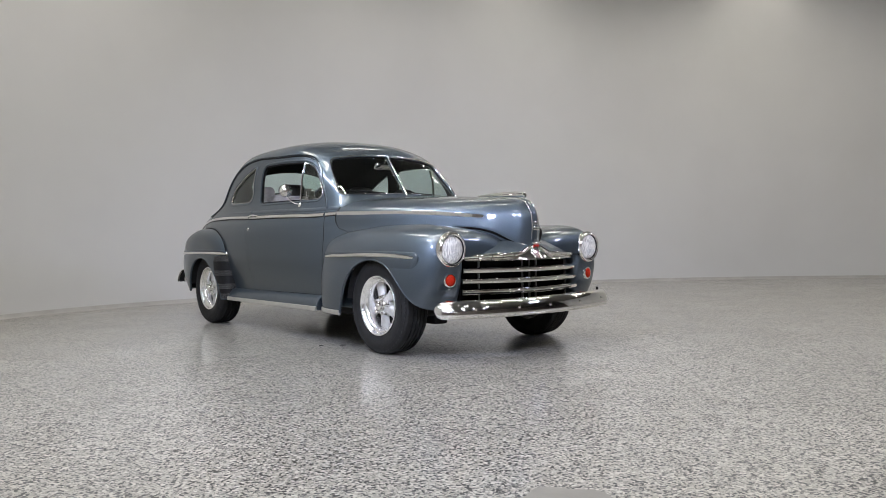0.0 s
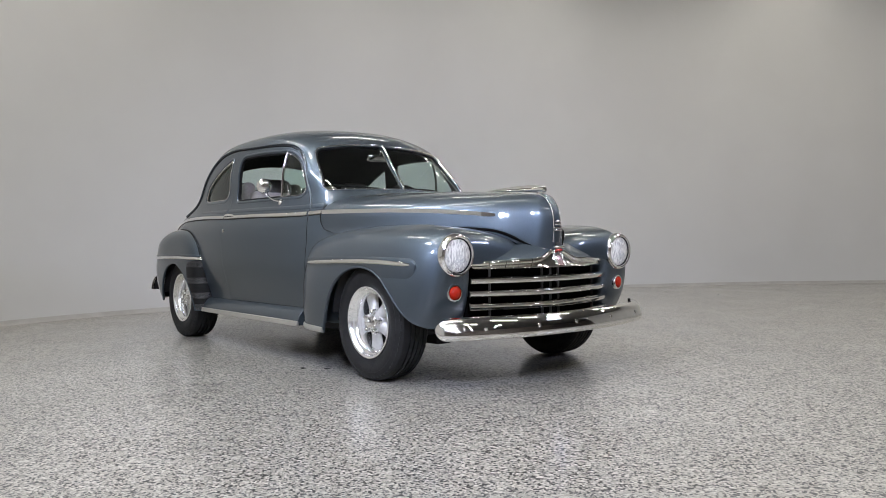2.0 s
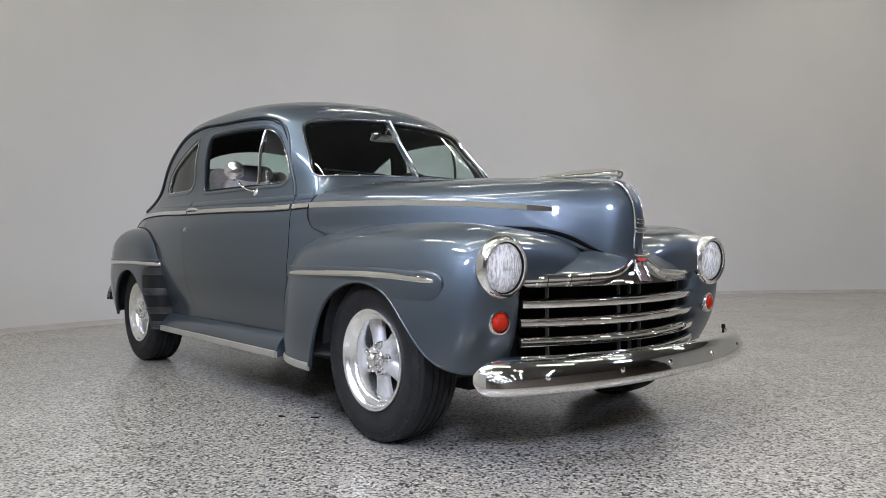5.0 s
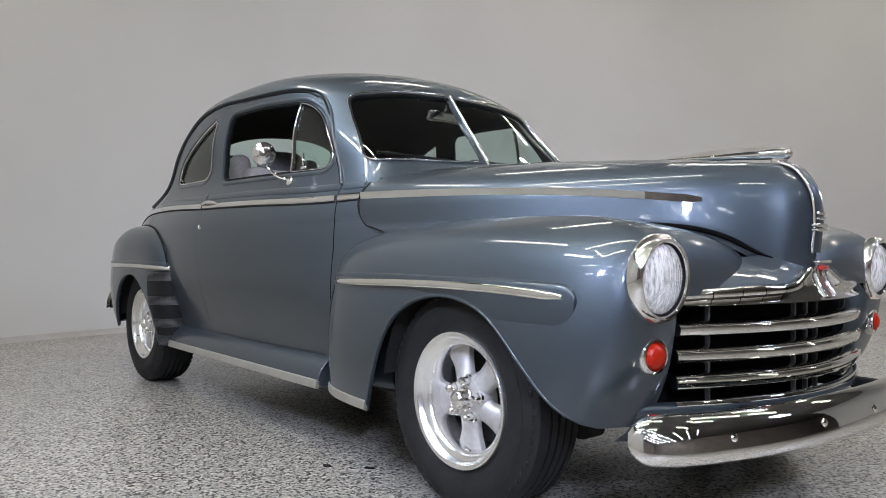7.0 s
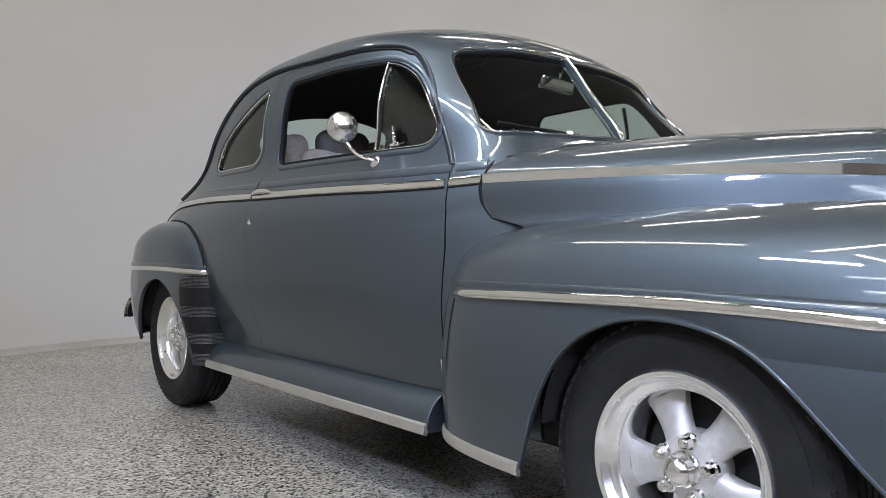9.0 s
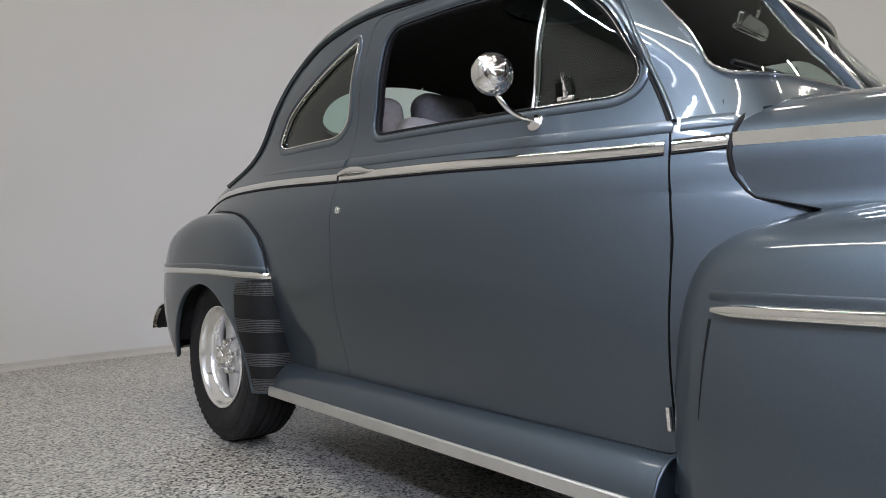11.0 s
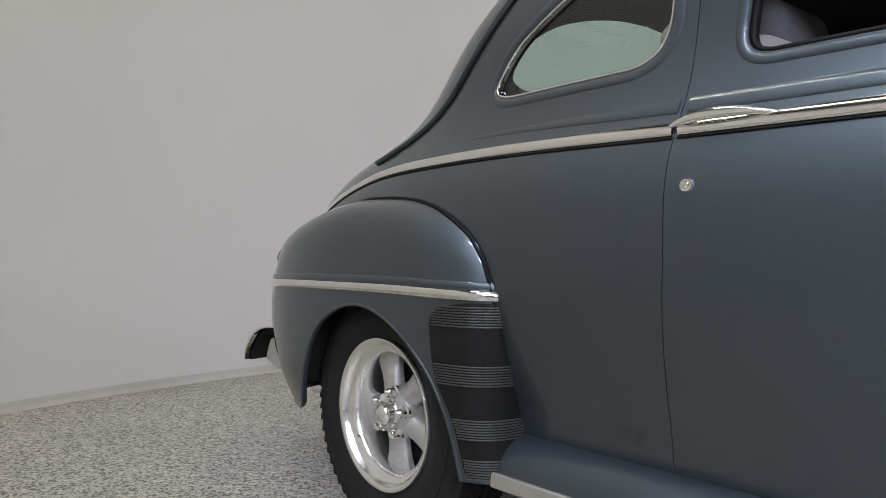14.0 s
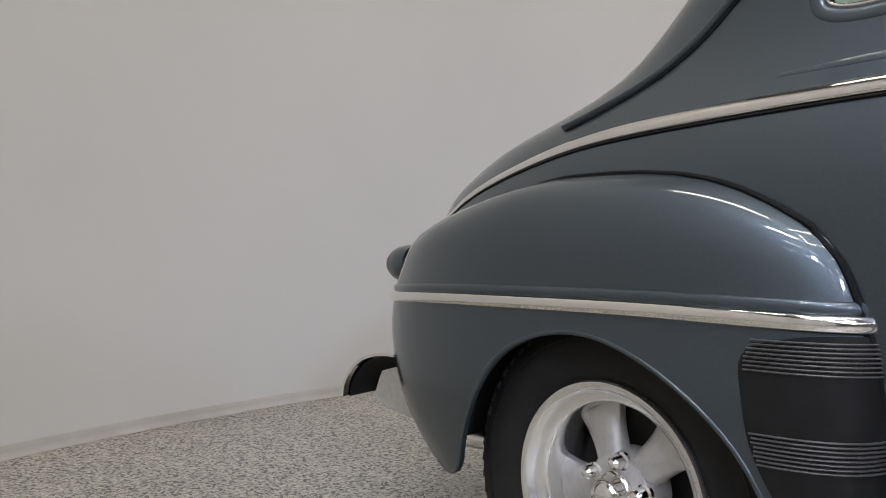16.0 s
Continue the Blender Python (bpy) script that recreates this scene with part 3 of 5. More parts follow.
# outlines on the side, as x and z
DOOR_WINDOW = rounded([(-1.892, 1.128, .06), (-1.845, 1.458, .07), (-1.52, 1.459, .05), (-1.205, 1.446, .06), (-1.085, 1.372, .12), (-.962, 1.19, .05), (-.99, 1.126, .06)], step=.02)
FAR_WINDOW = np.c_[DOOR_WINDOW[:, 0], np.where(DOOR_WINDOW[:, 1] > 1.2, 1.2 + (DOOR_WINDOW[:, 1] - 1.2) * 1.13, DOOR_WINDOW[:, 1])]
QUARTER_WINDOW = rounded([(-2.045, 1.148, .10), (-2.005, 1.462, .03), (-2.16, 1.412, .08), (-2.33, 1.337, .08), (-2.48, 1.262, .06), (-2.572, 1.150, .12)], step=.02)
DOOR = rounded([(-.832, .365, .02), (-.836, .80, .1), (-.868, 1.0, .1), (-.888, 1.06, .02), (-.935, 1.16, .1), (-1.05, 1.352, .1), (-1.155, 1.468, .06), (-1.29, 1.498, .1), (-1.93, 1.508, .06), (-1.987, 1.2, .1), (-1.986, .85, .1), (-2.015, .5, .1), (-2.035, .362, .02)], step=.025)
WINDSHIELD_YZ = rounded([(.009, 1.178, .012), (.009, 1.508, .012), (.30, 1.498, .1), (.545, 1.462, .05), (.622, 1.152, .045), (.30, 1.168, .1)], step=.02)


def shrunk(loop, d):
    """A loop drawn in by d."""
    t = unit(np.roll(loop, -1, 0) - np.roll(loop, 1, 0))
    n = np.stack([-t[:, 1], t[:, 0]], 1)
    if inside((loop[:1] + .004 * n[:1]), loop)[0] == (d < 0):
        n = -n
    return loop + abs(d) * n


# rear window, as half-width and z
REAR_YZ = smooth_path([(.004, 1.297), (.16, 1.297), (.28, 1.302), (.355, 1.325), (.398, 1.37), (.402, 1.412), (.372, 1.45), (.30, 1.482), (.2, 1.503), (.1, 1.513), (.004, 1.516)], 4)
REAR_FLAT = BODY.flat_back(REAR_YZ[:, 0], REAR_YZ[:, 1])


front_cut = rounded([(-.72, 1.072), (-.69, 1.02, .03), (-.50, .93, .03), (-.48, .285)], step=.03, close=False)
foot = [(-.50, .285)]
arch = [(-LENGTH + .46 * np.cos(a), .30 + .46 * np.sin(a)) for a in np.linspace(.0, np.pi, 22)]
bottom = rounded([(-.48, .285), (-2.40, .285)], close=False, step=.04).tolist()[:-1] + arch + rounded([(-3.37, .285), (-3.45, .285)], close=False, step=.04).tolist()
bottom_flat = side(bottom)
zmax = BODY.t(1.6838)
rear_end = np.pi * Skin.ROUND
shell = np.concatenate([
    side(front_cut),
    bottom_flat[1:],
    np.stack([np.linspace(bottom_flat[-1][0] + .03, rear_end - .001, 12), np.full(12, bottom_flat[-1][1])], 1),
    np.stack([np.full(50, rear_end - .001), np.linspace(bottom_flat[-1][1] + .03, BODY.t(1.29), 50)], 1),
    REAR_FLAT,
    np.stack([np.full(10, rear_end - .001), np.linspace(BODY.t(1.523), zmax, 10)], 1),
    np.stack([np.linspace(rear_end - .04, .04, 90), np.full(90, zmax)], 1),
    np.stack([np.full(30, .001), np.linspace(zmax, BODY.t(1.075), 30)], 1),
    BODY.flat_front(np.linspace(.03, .60, 24), np.full(24, 1.075)),
])
ws_flat = BODY.flat_front(WINDSHIELD_YZ[:, 0], WINDSHIELD_YZ[:, 1])
holes = [side(shrunk(DOOR, -.0018)), side(QUARTER_WINDOW), ws_flat]
v, f, n = both(*sheet(BODY, shell, holes, step=.034))
mesh_part("body_shell", v, f, PAINT, car, "blue-grey metallic coupe body", n)
lining = [side(FAR_WINDOW), side(QUARTER_WINDOW), ws_flat]
lining_outline = np.concatenate([
    side(rounded([(-.80, 1.06), (-.80, .40), (-2.40, .40), (-2.40, .80), (-2.75, .98)], close=False, step=.04)),
    side(rounded([(-2.75, .98), (-2.90, 1.10)], close=False, step=.04))[1:],
    np.stack([np.linspace(side([(-2.90, 1.10)])[0][0] + .03, rear_end - .001, 14), np.full(14, BODY.t(1.10))], 1),
    np.stack([np.full(10, rear_end - .001), np.linspace(BODY.t(1.12), BODY.t(1.285), 10)], 1),
    REAR_FLAT,
    np.stack([np.full(8, rear_end - .001), np.linspace(BODY.t(1.525), zmax, 8)], 1),
    np.stack([np.linspace(rear_end - .04, .04, 60), np.full(60, zmax)], 1),
    np.stack([np.full(30, .001), np.linspace(zmax, BODY.t(1.075), 30)], 1),
    BODY.flat_front(np.linspace(.03, .60, 20), np.full(20, 1.075)),
])
v, f, n = both(*sheet(BODY, lining_outline, lining, step=.06, lip=0, inset=.028))
mesh_part("headliner", v, f, CLOTH, car, "dark cloth cabin lining")

# doors
for s, flip in ((-1, None), (1, mirrored)):
    opening = DOOR_WINDOW if s < 0 else FAR_WINDOW
    v, f, n = sheet(BODY, side(DOOR), [side(opening)], step=.034, lip=.02)
    if flip:
        v, f, n = flip(v, f, n)
    door = mesh_part("door", v, f, PAINT, car, "blue-grey metallic door, closed", n)
    # glass: drop window and vent pane
    for nm, poly in (("door_glass", [(-1.92, 1.10), (-1.87, 1.505), (-1.25, 1.505), (-1.262, 1.10)]), ("vent_glass", [(-1.256, 1.10), (-1.244, 1.505), (-1.20, 1.50), (-1.05, 1.41), (-.94, 1.19), (-.96, 1.10)])):
        if nm == "door_glass" and s == -1:
            continue
        v, f, n = sheet(BODY, side(rounded(poly, .02, .03)), [], step=.05, lip=.004, inset=.017)
        mesh_part(nm, *(flipped(v, f) if s > 0 else (v, f)), GLASS, door, "green-tinted window glass")
    # vent post and bright vent frame
    xs, zs = np.linspace(-1.258, -1.246, 12), np.linspace(1.132, 1.446, 12)
    p, nn = along(BODY, xs, zs, -.012)
    piece = sweep(p, nn, half_round(.012, .010, .006))
    mesh_part("vent_post", *(flipped(*piece) if s > 0 else piece), CHROME, door, "bright vent window post")
    loop = shrunk(opening, .006)
    pick = [q for q in loop if q[0] > -1.25]
    pick.sort(key=lambda q: np.arctan2(q[1] - 1.28, q[0] + 1.25))
    pick = np.array(pick)
    p, nn = along(BODY, pick[:, 0], pick[:, 1], -.008)
    piece = sweep(p, nn, half_round(.006, .007, .006))
    mesh_part("vent_frame", *(flipped(*piece) if s > 0 else piece), CHROME, door, "bright vent window frame")
    p, nn = along(BODY, loop[:, 0], loop[:, 1], -.010)
    piece = sweep(p, nn, half_round(.012, .008, .006), loop=True)
    mesh_part("window_seal", *(flipped(*piece) if s > 0 else piece), BLACK, door, "black rubber window seal")
    loop = shrunk(opening, -.013)
    p, nn = along(BODY, loop[:, 0], loop[:, 1], -.003)
    piece = sweep(p, nn, half_round(.022, .008, .004), loop=True)
    mesh_part("window_bead", *(flipped(*piece) if s > 0 else piece), PAINT, door)
    # vent latch
    p, nn = along(BODY, [-1.16], [1.145], -.005)
    piece = joined(tube([p[0], p[0] + (0, -.004, .03), p[0] + (-.012, .002, .062)], .006, 8, 4), moved(torus_box(.05, .012, .014, .005), pose(*p[0])))
    mesh_part("vent_latch", *(flipped(*piece) if s > 0 else piece), CHROME, door, "small chrome vent latch")
    # handle: plate, curved grip
    hx = np.linspace(-2.0, -1.80, 22)
    hz = np.full(22, 1.010)
    p, nn = along(BODY, hx, hz, .004)
    q = np.linspace(0, 1, 22)
    lift = .017 * np.sin(np.pi * np.clip(q * 1.02, 0, 1)) ** .6
    piece = sweep(p + nn * lift[:, None] + np.outer(.004 * np.sin(np.pi * q), (0, 0, 1)), nn, [(.009 * np.cos(a), .006 * np.sin(a)) for a in np.linspace(0, 2 * np.pi, 12, endpoint=False)], True, .45 + .75 * np.sin(np.pi * np.clip(q * .9 + .08, 0, 1)))
    handle = mesh_part("door_handle", *(flipped(*piece) if s > 0 else piece), CHROME, door, "chrome door handle")
    p, nn = along(BODY, hx[2:-3], hz[2:-3], .001)
    piece = sweep(p, nn, half_round(.024, .007))
    mesh_part("handle_plate", *(flipped(*piece) if s > 0 else piece), CHROME, handle, "chrome handle plate")
    p, nn = along(BODY, [-1.943], [.901], .001)
    m = Matrix.Translation(Vector(p[0])) @ Vector(nn[0]).to_track_quat("Y", "Z").to_matrix().to_4x4()
    piece = moved(lathe([(.0001, .008), (.005, .0075), (.0075, .004), (.011, .0045), (.0128, .001), (.013, -.006)], 24), m)
    mesh_part("door_lock", *(flipped(*piece) if s > 0 else piece), CHROME, door, "round chrome lock button")
    # black strip that darkens the front shut line as shade would
    zz = np.linspace(.372, 1.05, 40)
    fx = np.interp(zz, [.365, .80, 1.0, 1.06], [-.8305, -.8345, -.8665, -.884])
    p, nn = along(BODY, fx, zz, -.0035)
    piece = sweep(p, nn, half_round(.010, .004, .006))
    mesh_part("door_gap_shade", *(flipped(*piece) if s > 0 else piece), GAP, door, "black rubber seal in the shut line")
    # hinge at the front edge
    p, nn = along(BODY, [-.842, -.842, -.842], [.415, .44, .465], .003)
    piece = tube(p, .0065, 10, 4)
    mesh_part("door_hinge", *(flipped(*piece) if s > 0 else piece), CHROME, door, "small chrome hinge knuckle")

# quarter windows and windshield
for s in (-1, 1):
    v, f, n = sheet(BODY, side(shrunk(QUARTER_WINDOW, -.012)), [], step=.05, lip=.004, inset=.015)
    q = mesh_part("quarter_window", *(flipped(v, f) if s > 0 else (v, f)), GLASS, car, "green-tinted quarter window")
    loop = shrunk(QUARTER_WINDOW, .003)
    p, nn = along(BODY, loop[:, 0], loop[:, 1], -.006)
    piece = sweep(p, nn, half_round(.008, .008, .006), loop=True)
    mesh_part("window_frame", *(flipped(*piece) if s > 0 else piece), CHROME, q, "bright quarter window frame")
    loop = shrunk(QUARTER_WINDOW, -.014)
    p, nn = along(BODY, loop[:, 0], loop[:, 1], -.004)
    piece = sweep(p, nn, half_round(.024, .008, .004), loop=True)
    mesh_part("window_bead", *(flipped(*piece) if s > 0 else piece), PAINT, q)
    v, f, n = sheet(BODY, ws_flat, [], step=.05, lip=.004, inset=.012)
    w = mesh_part("windshield_pane", *(flipped(v, f) if s > 0 else (v, f)), WIND, car, "pale tinted windshield half", sharp=60)
    loop = shrunk(WINDSHIELD_YZ, -.004)
    keep = loop[(loop[:, 0] > .03)]
    start = np.argmax(np.linalg.norm(np.roll(keep, -1, 0) - keep, axis=1)) + 1
    keep = np.roll(keep, -start, 0)
    g = BODY.flat_front(keep[:, 0], keep[:, 1])
    for nm, width, off, mat, lab in (("windshield_seal", .022, -.013, BLACK, "black rubber windshield seal"), ("windshield_trim", .008, .002, CHROME, "bright windshield trim")):
        piece = sweep(BODY.place(g) + off * BODY.normal(g), BODY.normal(g), half_round(width, .010, .006))
        mesh_part(nm, *(flipped(*piece) if s > 0 else piece), mat, w, lab)
zz = np.linspace(1.165, 1.518, 20)
g = BODY.flat_front(0 * zz + .0005, zz)
p = BODY.place(g) * (1, 0, 1)
piece = sweep(p + (.002, 0, 0), np.tile((.83, 0, .55), (20, 1)), half_round(.013, .008, .012))
mesh_part("windshield_divider", *piece, CHROME, car, "bright centre bar of the windshield")

# roof crown
ring0 = BODY.place(np.stack([np.linspace(.001, rear_end - .001, 60), np.full(60, zmax)], 1))
ring0 = np.r_[ring0, (ring0 * (1, -1, 1))[::-1][1:-1]]
centre = np.array((-1.78, 0, 0))
rows = [np.c_[(centre + (ring0 - centre) * k)[:, :2], ring0[:, 2] + .0012 * (1 - k * k)] for k in (1.0, .93, .86, .75, .6, .4, .2, .02)]
mesh_part("roof_crown", *rings(rows, True, False), PAINT, car, sharp=80)
# rear window
pane = np.concatenate([REAR_FLAT, np.stack([np.full(8, rear_end - .001), np.linspace(BODY.t(1.51), BODY.t(1.30), 8)], 1)])
v, f, n = both(*sheet(BODY, pane, [], step=.06, lip=0, inset=.012))
rw_ = mesh_part("rear_window", v, f, GLASS, car, "green-tinted wide rear window")
p_, n_ = BODY.place(REAR_FLAT), BODY.normal(REAR_FLAT)
piece = sweep(p_, n_, half_round(.014, .008, .006))
mesh_part("window_frame", *joined(piece, flipped(*piece)), CHROME, rw_, "bright rear window frame")

# drip rail over the doors and down the back
rail = rounded([(-.872, 1.052), (-.94, 1.172, .1), (-1.05, 1.364, .1), (-1.155, 1.482, .07), (-1.29, 1.514, .1), (-1.67, 1.523, .1), (-1.96, 1.538, .1), (-2.16, 1.522, .1), (-2.34, 1.482, .1), (-2.48, 1.412, .1), (-2.58, 1.33, .1), (-2.672, 1.255, .1), (-2.765, 1.175, .1), (-2.87, 1.113, .1), (-3.02, 1.066, .1), (-3.10, 1.05)], close=False, step=.02)
for s in (-1, 1):
    p, nn = along(BODY, rail[:, 0], rail[:, 1], .002)
    piece = sweep(p, nn, half_round(.012, .011, .004))
    d = mesh_part("drip_rail", *(flipped(*piece) if s > 0 else piece), PAINT, car)
    # black strip beside the rail: the rail's shadow put in as colour
    low = rail - np.c_[.010 * np.ones(len(rail)) * np.where(rail[:, 0] > -1.2, 1, np.where(rail[:, 0] < -2.3, -1.0, 0)), np.where((rail[:, 0] < -1.15) & (rail[:, 0] > -2.4), .010, .002)]
    p, nn = along(BODY, low[:, 0], low[:, 1], .0012)
    piece = sweep(p, nn, half_round(.009, .003, .003))
    mesh_part("rail_shade", *(flipped(*piece) if s > 0 else piece), BLACK, d, "black gutter under the rail")

# bright belt moulding
belt_line = spline((-.74, 1.004), (-.87, .998), (-1.4, 1.001), (-2.0, 1.007), (-2.45, 1.017), (-2.75, 1.017), (-3.03, 1.006), (-3.25, .972), (-3.45, .928), (-3.62, .875))
for s in (-1, 1):
    for nm, x0, x1 in (("cowl_moulding", -.752, -.860), ("door_moulding", -.876, -1.978), ("quarter_moulding", -1.990, -3.60)):
        xs = np.linspace(x0, x1, max(6, int(abs(x1 - x0) / .025)))
        p, nn = along(BODY, xs, belt_line(xs), .001)
        sc = np.interp(xs, [-3.6, -2.9, -.7], [.45, 1, 1])
        piece = sweep(p, nn, half_round(.030, .009), scale=sc)
        mould = mesh_part(nm, *(flipped(*piece) if s > 0 else piece), CHROME, car, "bright belt moulding")
        p, nn = along(BODY, xs, belt_line(xs) - .0165 * sc, .0005)
        piece = sweep(p, nn, half_round(.0055, .003), scale=sc)
        mesh_part("moulding_line", *(flipped(*piece) if s > 0 else piece), BLACK, mould, "black seal under the moulding")

# soft shoulder line above the moulding
for s in (-1, 1):
    for x0, x1 in ((-.757, -.858), (-.872, -1.975), (-1.995, -2.6)):
        xs = np.linspace(x0, x1, max(6, int(abs(x1 - x0) / .03)))
        p, nn = along(BODY, xs, belt_line(xs) + .046, -.0005)
        piece = sweep(p, nn, half_round(.034, .0055, .004, 11), scale=np.interp(xs, [-2.6, -2.0, -.7], [.25, 1, 1]))
        mesh_part("shoulder_line", *(flipped(*piece) if s > 0 else piece), PAINT, car, sharp=80)

# rocker flare below the door, with its bright rail
for s in (-1, 1):
    xs = np.linspace(-.835, -2.46, 40)
    rows = []
    for x in xs:
        base = float(body.y(np.array(x), np.array(.362))) - .003
        out = .826
        rows.append([(x, -(base + (out - base) * np.sin(q * np.pi / 2) ** .95), .362 - .096 * (1 - np.cos(q * np.pi / 2)) ** .9) for q in np.linspace(0, 1, 12)] + [(x, -(out - .012), .252), (x, -(out - .16), .25), (x, -(base - .08), .362)])
    piece = rings(rows)
    piece = (piece[0], [q[::-1] for q in piece[1]])
    r = mesh_part("rocker_panel", *(flipped(*piece) if s > 0 else piece), PAINT, car, "flared blue-grey rocker panel")
    rib = np.array(rows[0][:11]) + (.002, -.001, .001)
    piece = sweep(rib, np.tile((.6, -.6, .3), (11, 1)), half_round(.008, .005, .003))
    mesh_part("rocker_end_rib", *(flipped(*piece) if s > 0 else piece), PAINT, r)
    p = np.stack([xs, np.full(40, -.828), np.full(40, .264)], 1)
    piece = sweep(p, np.tile((0, -1, .12), (40, 1)), [(.017, -.006), (.017, .006), (.013, .0095), (-.013, .0095), (-.017, .006), (-.017, -.006)])
    mesh_part("rocker_rail", *(flipped(*piece) if s > 0 else piece), SATIN, r, "satin bright rocker rail")

# hood: a lofted nose
hood_x = spline((0, -.748), (.25, -.22), (.5, .215), (.7, .442), (.85, .572), (.93, .637), (.975, .676), (1, .703))
hood_w = spline((0, .70), (.25, .636), (.5, .465), (.7, .328), (.85, .20), (.93, .122), (.975, .068), (1, .0))
hood_top = spline((0, 1.142), (.25, 1.123), (.5, 1.098), (.7, 1.08), (.85, 1.068), (1, 1.06))
hood_low = spline((0, .857), (.2, .858), (.5, .872), (.7, .866), (.83, .825), (.92, .772), (1, .766))
hood_lean = spline((.76, -.006), (.82, .0), (.87, .004), (.92, .002), (.976, -.012), (1.02, -.040), (1.045, -.07), (1.062, -.11), (1.15, -.15))


def hood_place(u, q):
    """u: from the cowl to the nose; q: from the lower edge to the ridge."""
    w, zt, zl = np.maximum(hood_w(u), 0), hood_top(u), hood_low(u)
    zs = .93 + .02 * u
    lower = .22
    a = np.clip((q - lower) / (1 - lower), 0, 1) * np.pi / 2
    nn = 2.7
    y = np.where(q < lower, w, w * np.cos(a) ** (2 / nn))
    z = np.where(q < lower, zl + (zs - zl) * q / lower, zs + (zt - zs) * np.sin(a) ** (2 / nn * .95))
    y = y * (1 - .22 * np.clip(u / .3, 0, 1) * (z - zl) / np.maximum(w, .25))
    x = hood_x(u) + hood_lean(z) * u**5
    return np.stack([x, -y, z], -1)


def hood_normal(u, q):
    h = 1e-3
    du = hood_place(np.minimum(u + h, .9999), q) - hood_place(np.minimum(u + h, .9999) - 2 * h, q)
    dq = hood_place(u, np.clip(q + h, 0, .9999)) - hood_place(u, np.clip(q + h, 0, .9999) - 2 * h)
    return unit(np.cross(dq, du))


us = np.r_[np.linspace(0, .6, 30), np.linspace(.615, .9985, 46)]
qs = np.r_[np.linspace(0, .2, 6), .22 + .78 * (1 - np.cos(np.linspace(.06, np.pi / 2, 34))) ** .8]
qs = np.clip(qs, 0, .9995)
rows = np.array([[hood_place(np.array(u), np.array(q)) for q in qs] for u in us])
# the hood's rear edge follows its shut line
for j, q in enumerate(qs):
    z = rows[0, j, 2]
    if z < 1.0:
        shift = np.interp(z, [.858, .885, .93, .975], [.18, .05, .012, 0])
        for i in range(12):
            rows[i, j, 0] += shift * (1 - i / 12)
skirt = rows[:, :1] + np.array((0, .012, -.035)) * (1, 1, 1)
rows = np.concatenate([skirt, rows], 1)
v, f = rings(rows, False)
k = len(v)
v, f = joined((v, [q[::-1] for q in f]), flipped(v, [q[::-1] for q in f]))
hood = mesh_part("hood", v, f, PAINT, car, "long blue-grey hood with a rounded nose", sharp=60)
lip_path = rows[0, 1:27] + (.002, 0, 0)
lip_n = np.tile((-.35, -1, .1), (26, 1))
for s in (-1, 1):
    piece = sweep(lip_path, lip_n, half_round(.011, .005, .006), scale=np.interp(np.arange(26), [0, 6], [.15, 1]))
    mesh_part("hood_lip", *(flipped(*piece) if s > 0 else piece), BLACK, hood, "dark seal along the hood edge")


# black cord under the hood's lower edge, in place of the gap's shade
for s in (-1, 1):
    uu = np.linspace(.30, .925, 50)
    p = hood_place(uu, 0 * uu) + (0, -.003, -.005)
    piece = sweep(p, np.tile((0, -1, -.2), (50, 1)), circle_profile(.0065, 8), scale=np.interp(uu, [.30, .5, .85, .925], [.2, 1, 1.3, .6]))
    mesh_part("hood_gap_shade", *(flipped(*piece) if s > 0 else piece), GAP, hood, "dark gap below the hood edge")


# wide bright side moulding of the hood
def hood_at(x, z):
    """Parameters of the hood's place at x and z."""
    u = np.interp(x, hood_x(np.linspace(0, 1, 400)), np.linspace(0, 1, 400))
    for _ in range(4):
        qq = np.linspace(.05, .9, 300)
        pl = hood_place(np.full(300, u), qq)
        q = np.interp(z, pl[:, 2], qq)
        px = hood_place(np.array(u), np.array(q))[0]
        u = np.clip(u + (x - px) / 1.6, 0, 1)
    return u, q


hood_trim_z = spline((-.742, 1.002), (-.3, .992), (.1, .978), (.33, .960), (.49, .942))
for s in (-1, 1):
    uq = np.array([hood_at(x, float(hood_trim_z(x))) for x in np.linspace(-.742, .484, 52)])
    p, nn = hood_place(uq[:, 0], uq[:, 1]), hood_normal(uq[:, 0], uq[:, 1])
    sc = np.interp(np.linspace(0, 1, 52), [0, .8, .98, 1], [1, .9, .8, .5])
    nn = unit(nn * (1, 1, .1))
    piece = sweep(p + .001 * nn, nn, [(.0135, -.006), (.0135, .003), (.0085, .0085), (.001, .0115), (-.006, .0125), (-.011, .0122), (-.0135, .0095), (-.0135, -.006)], scale=sc)
    mould = mesh_part("hood_moulding", *(flipped(*piece) if s > 0 else piece), CHROME, hood, "bright side moulding of the hood", sharp=18)
    piece = sweep(p + np.outer(sc, (0, -.001, -.0155)), nn, half_round(.006, .004), scale=sc)
    mesh_part("moulding_line", *(flipped(*piece) if s > 0 else piece), BLACK, mould, "black seal under the moulding")
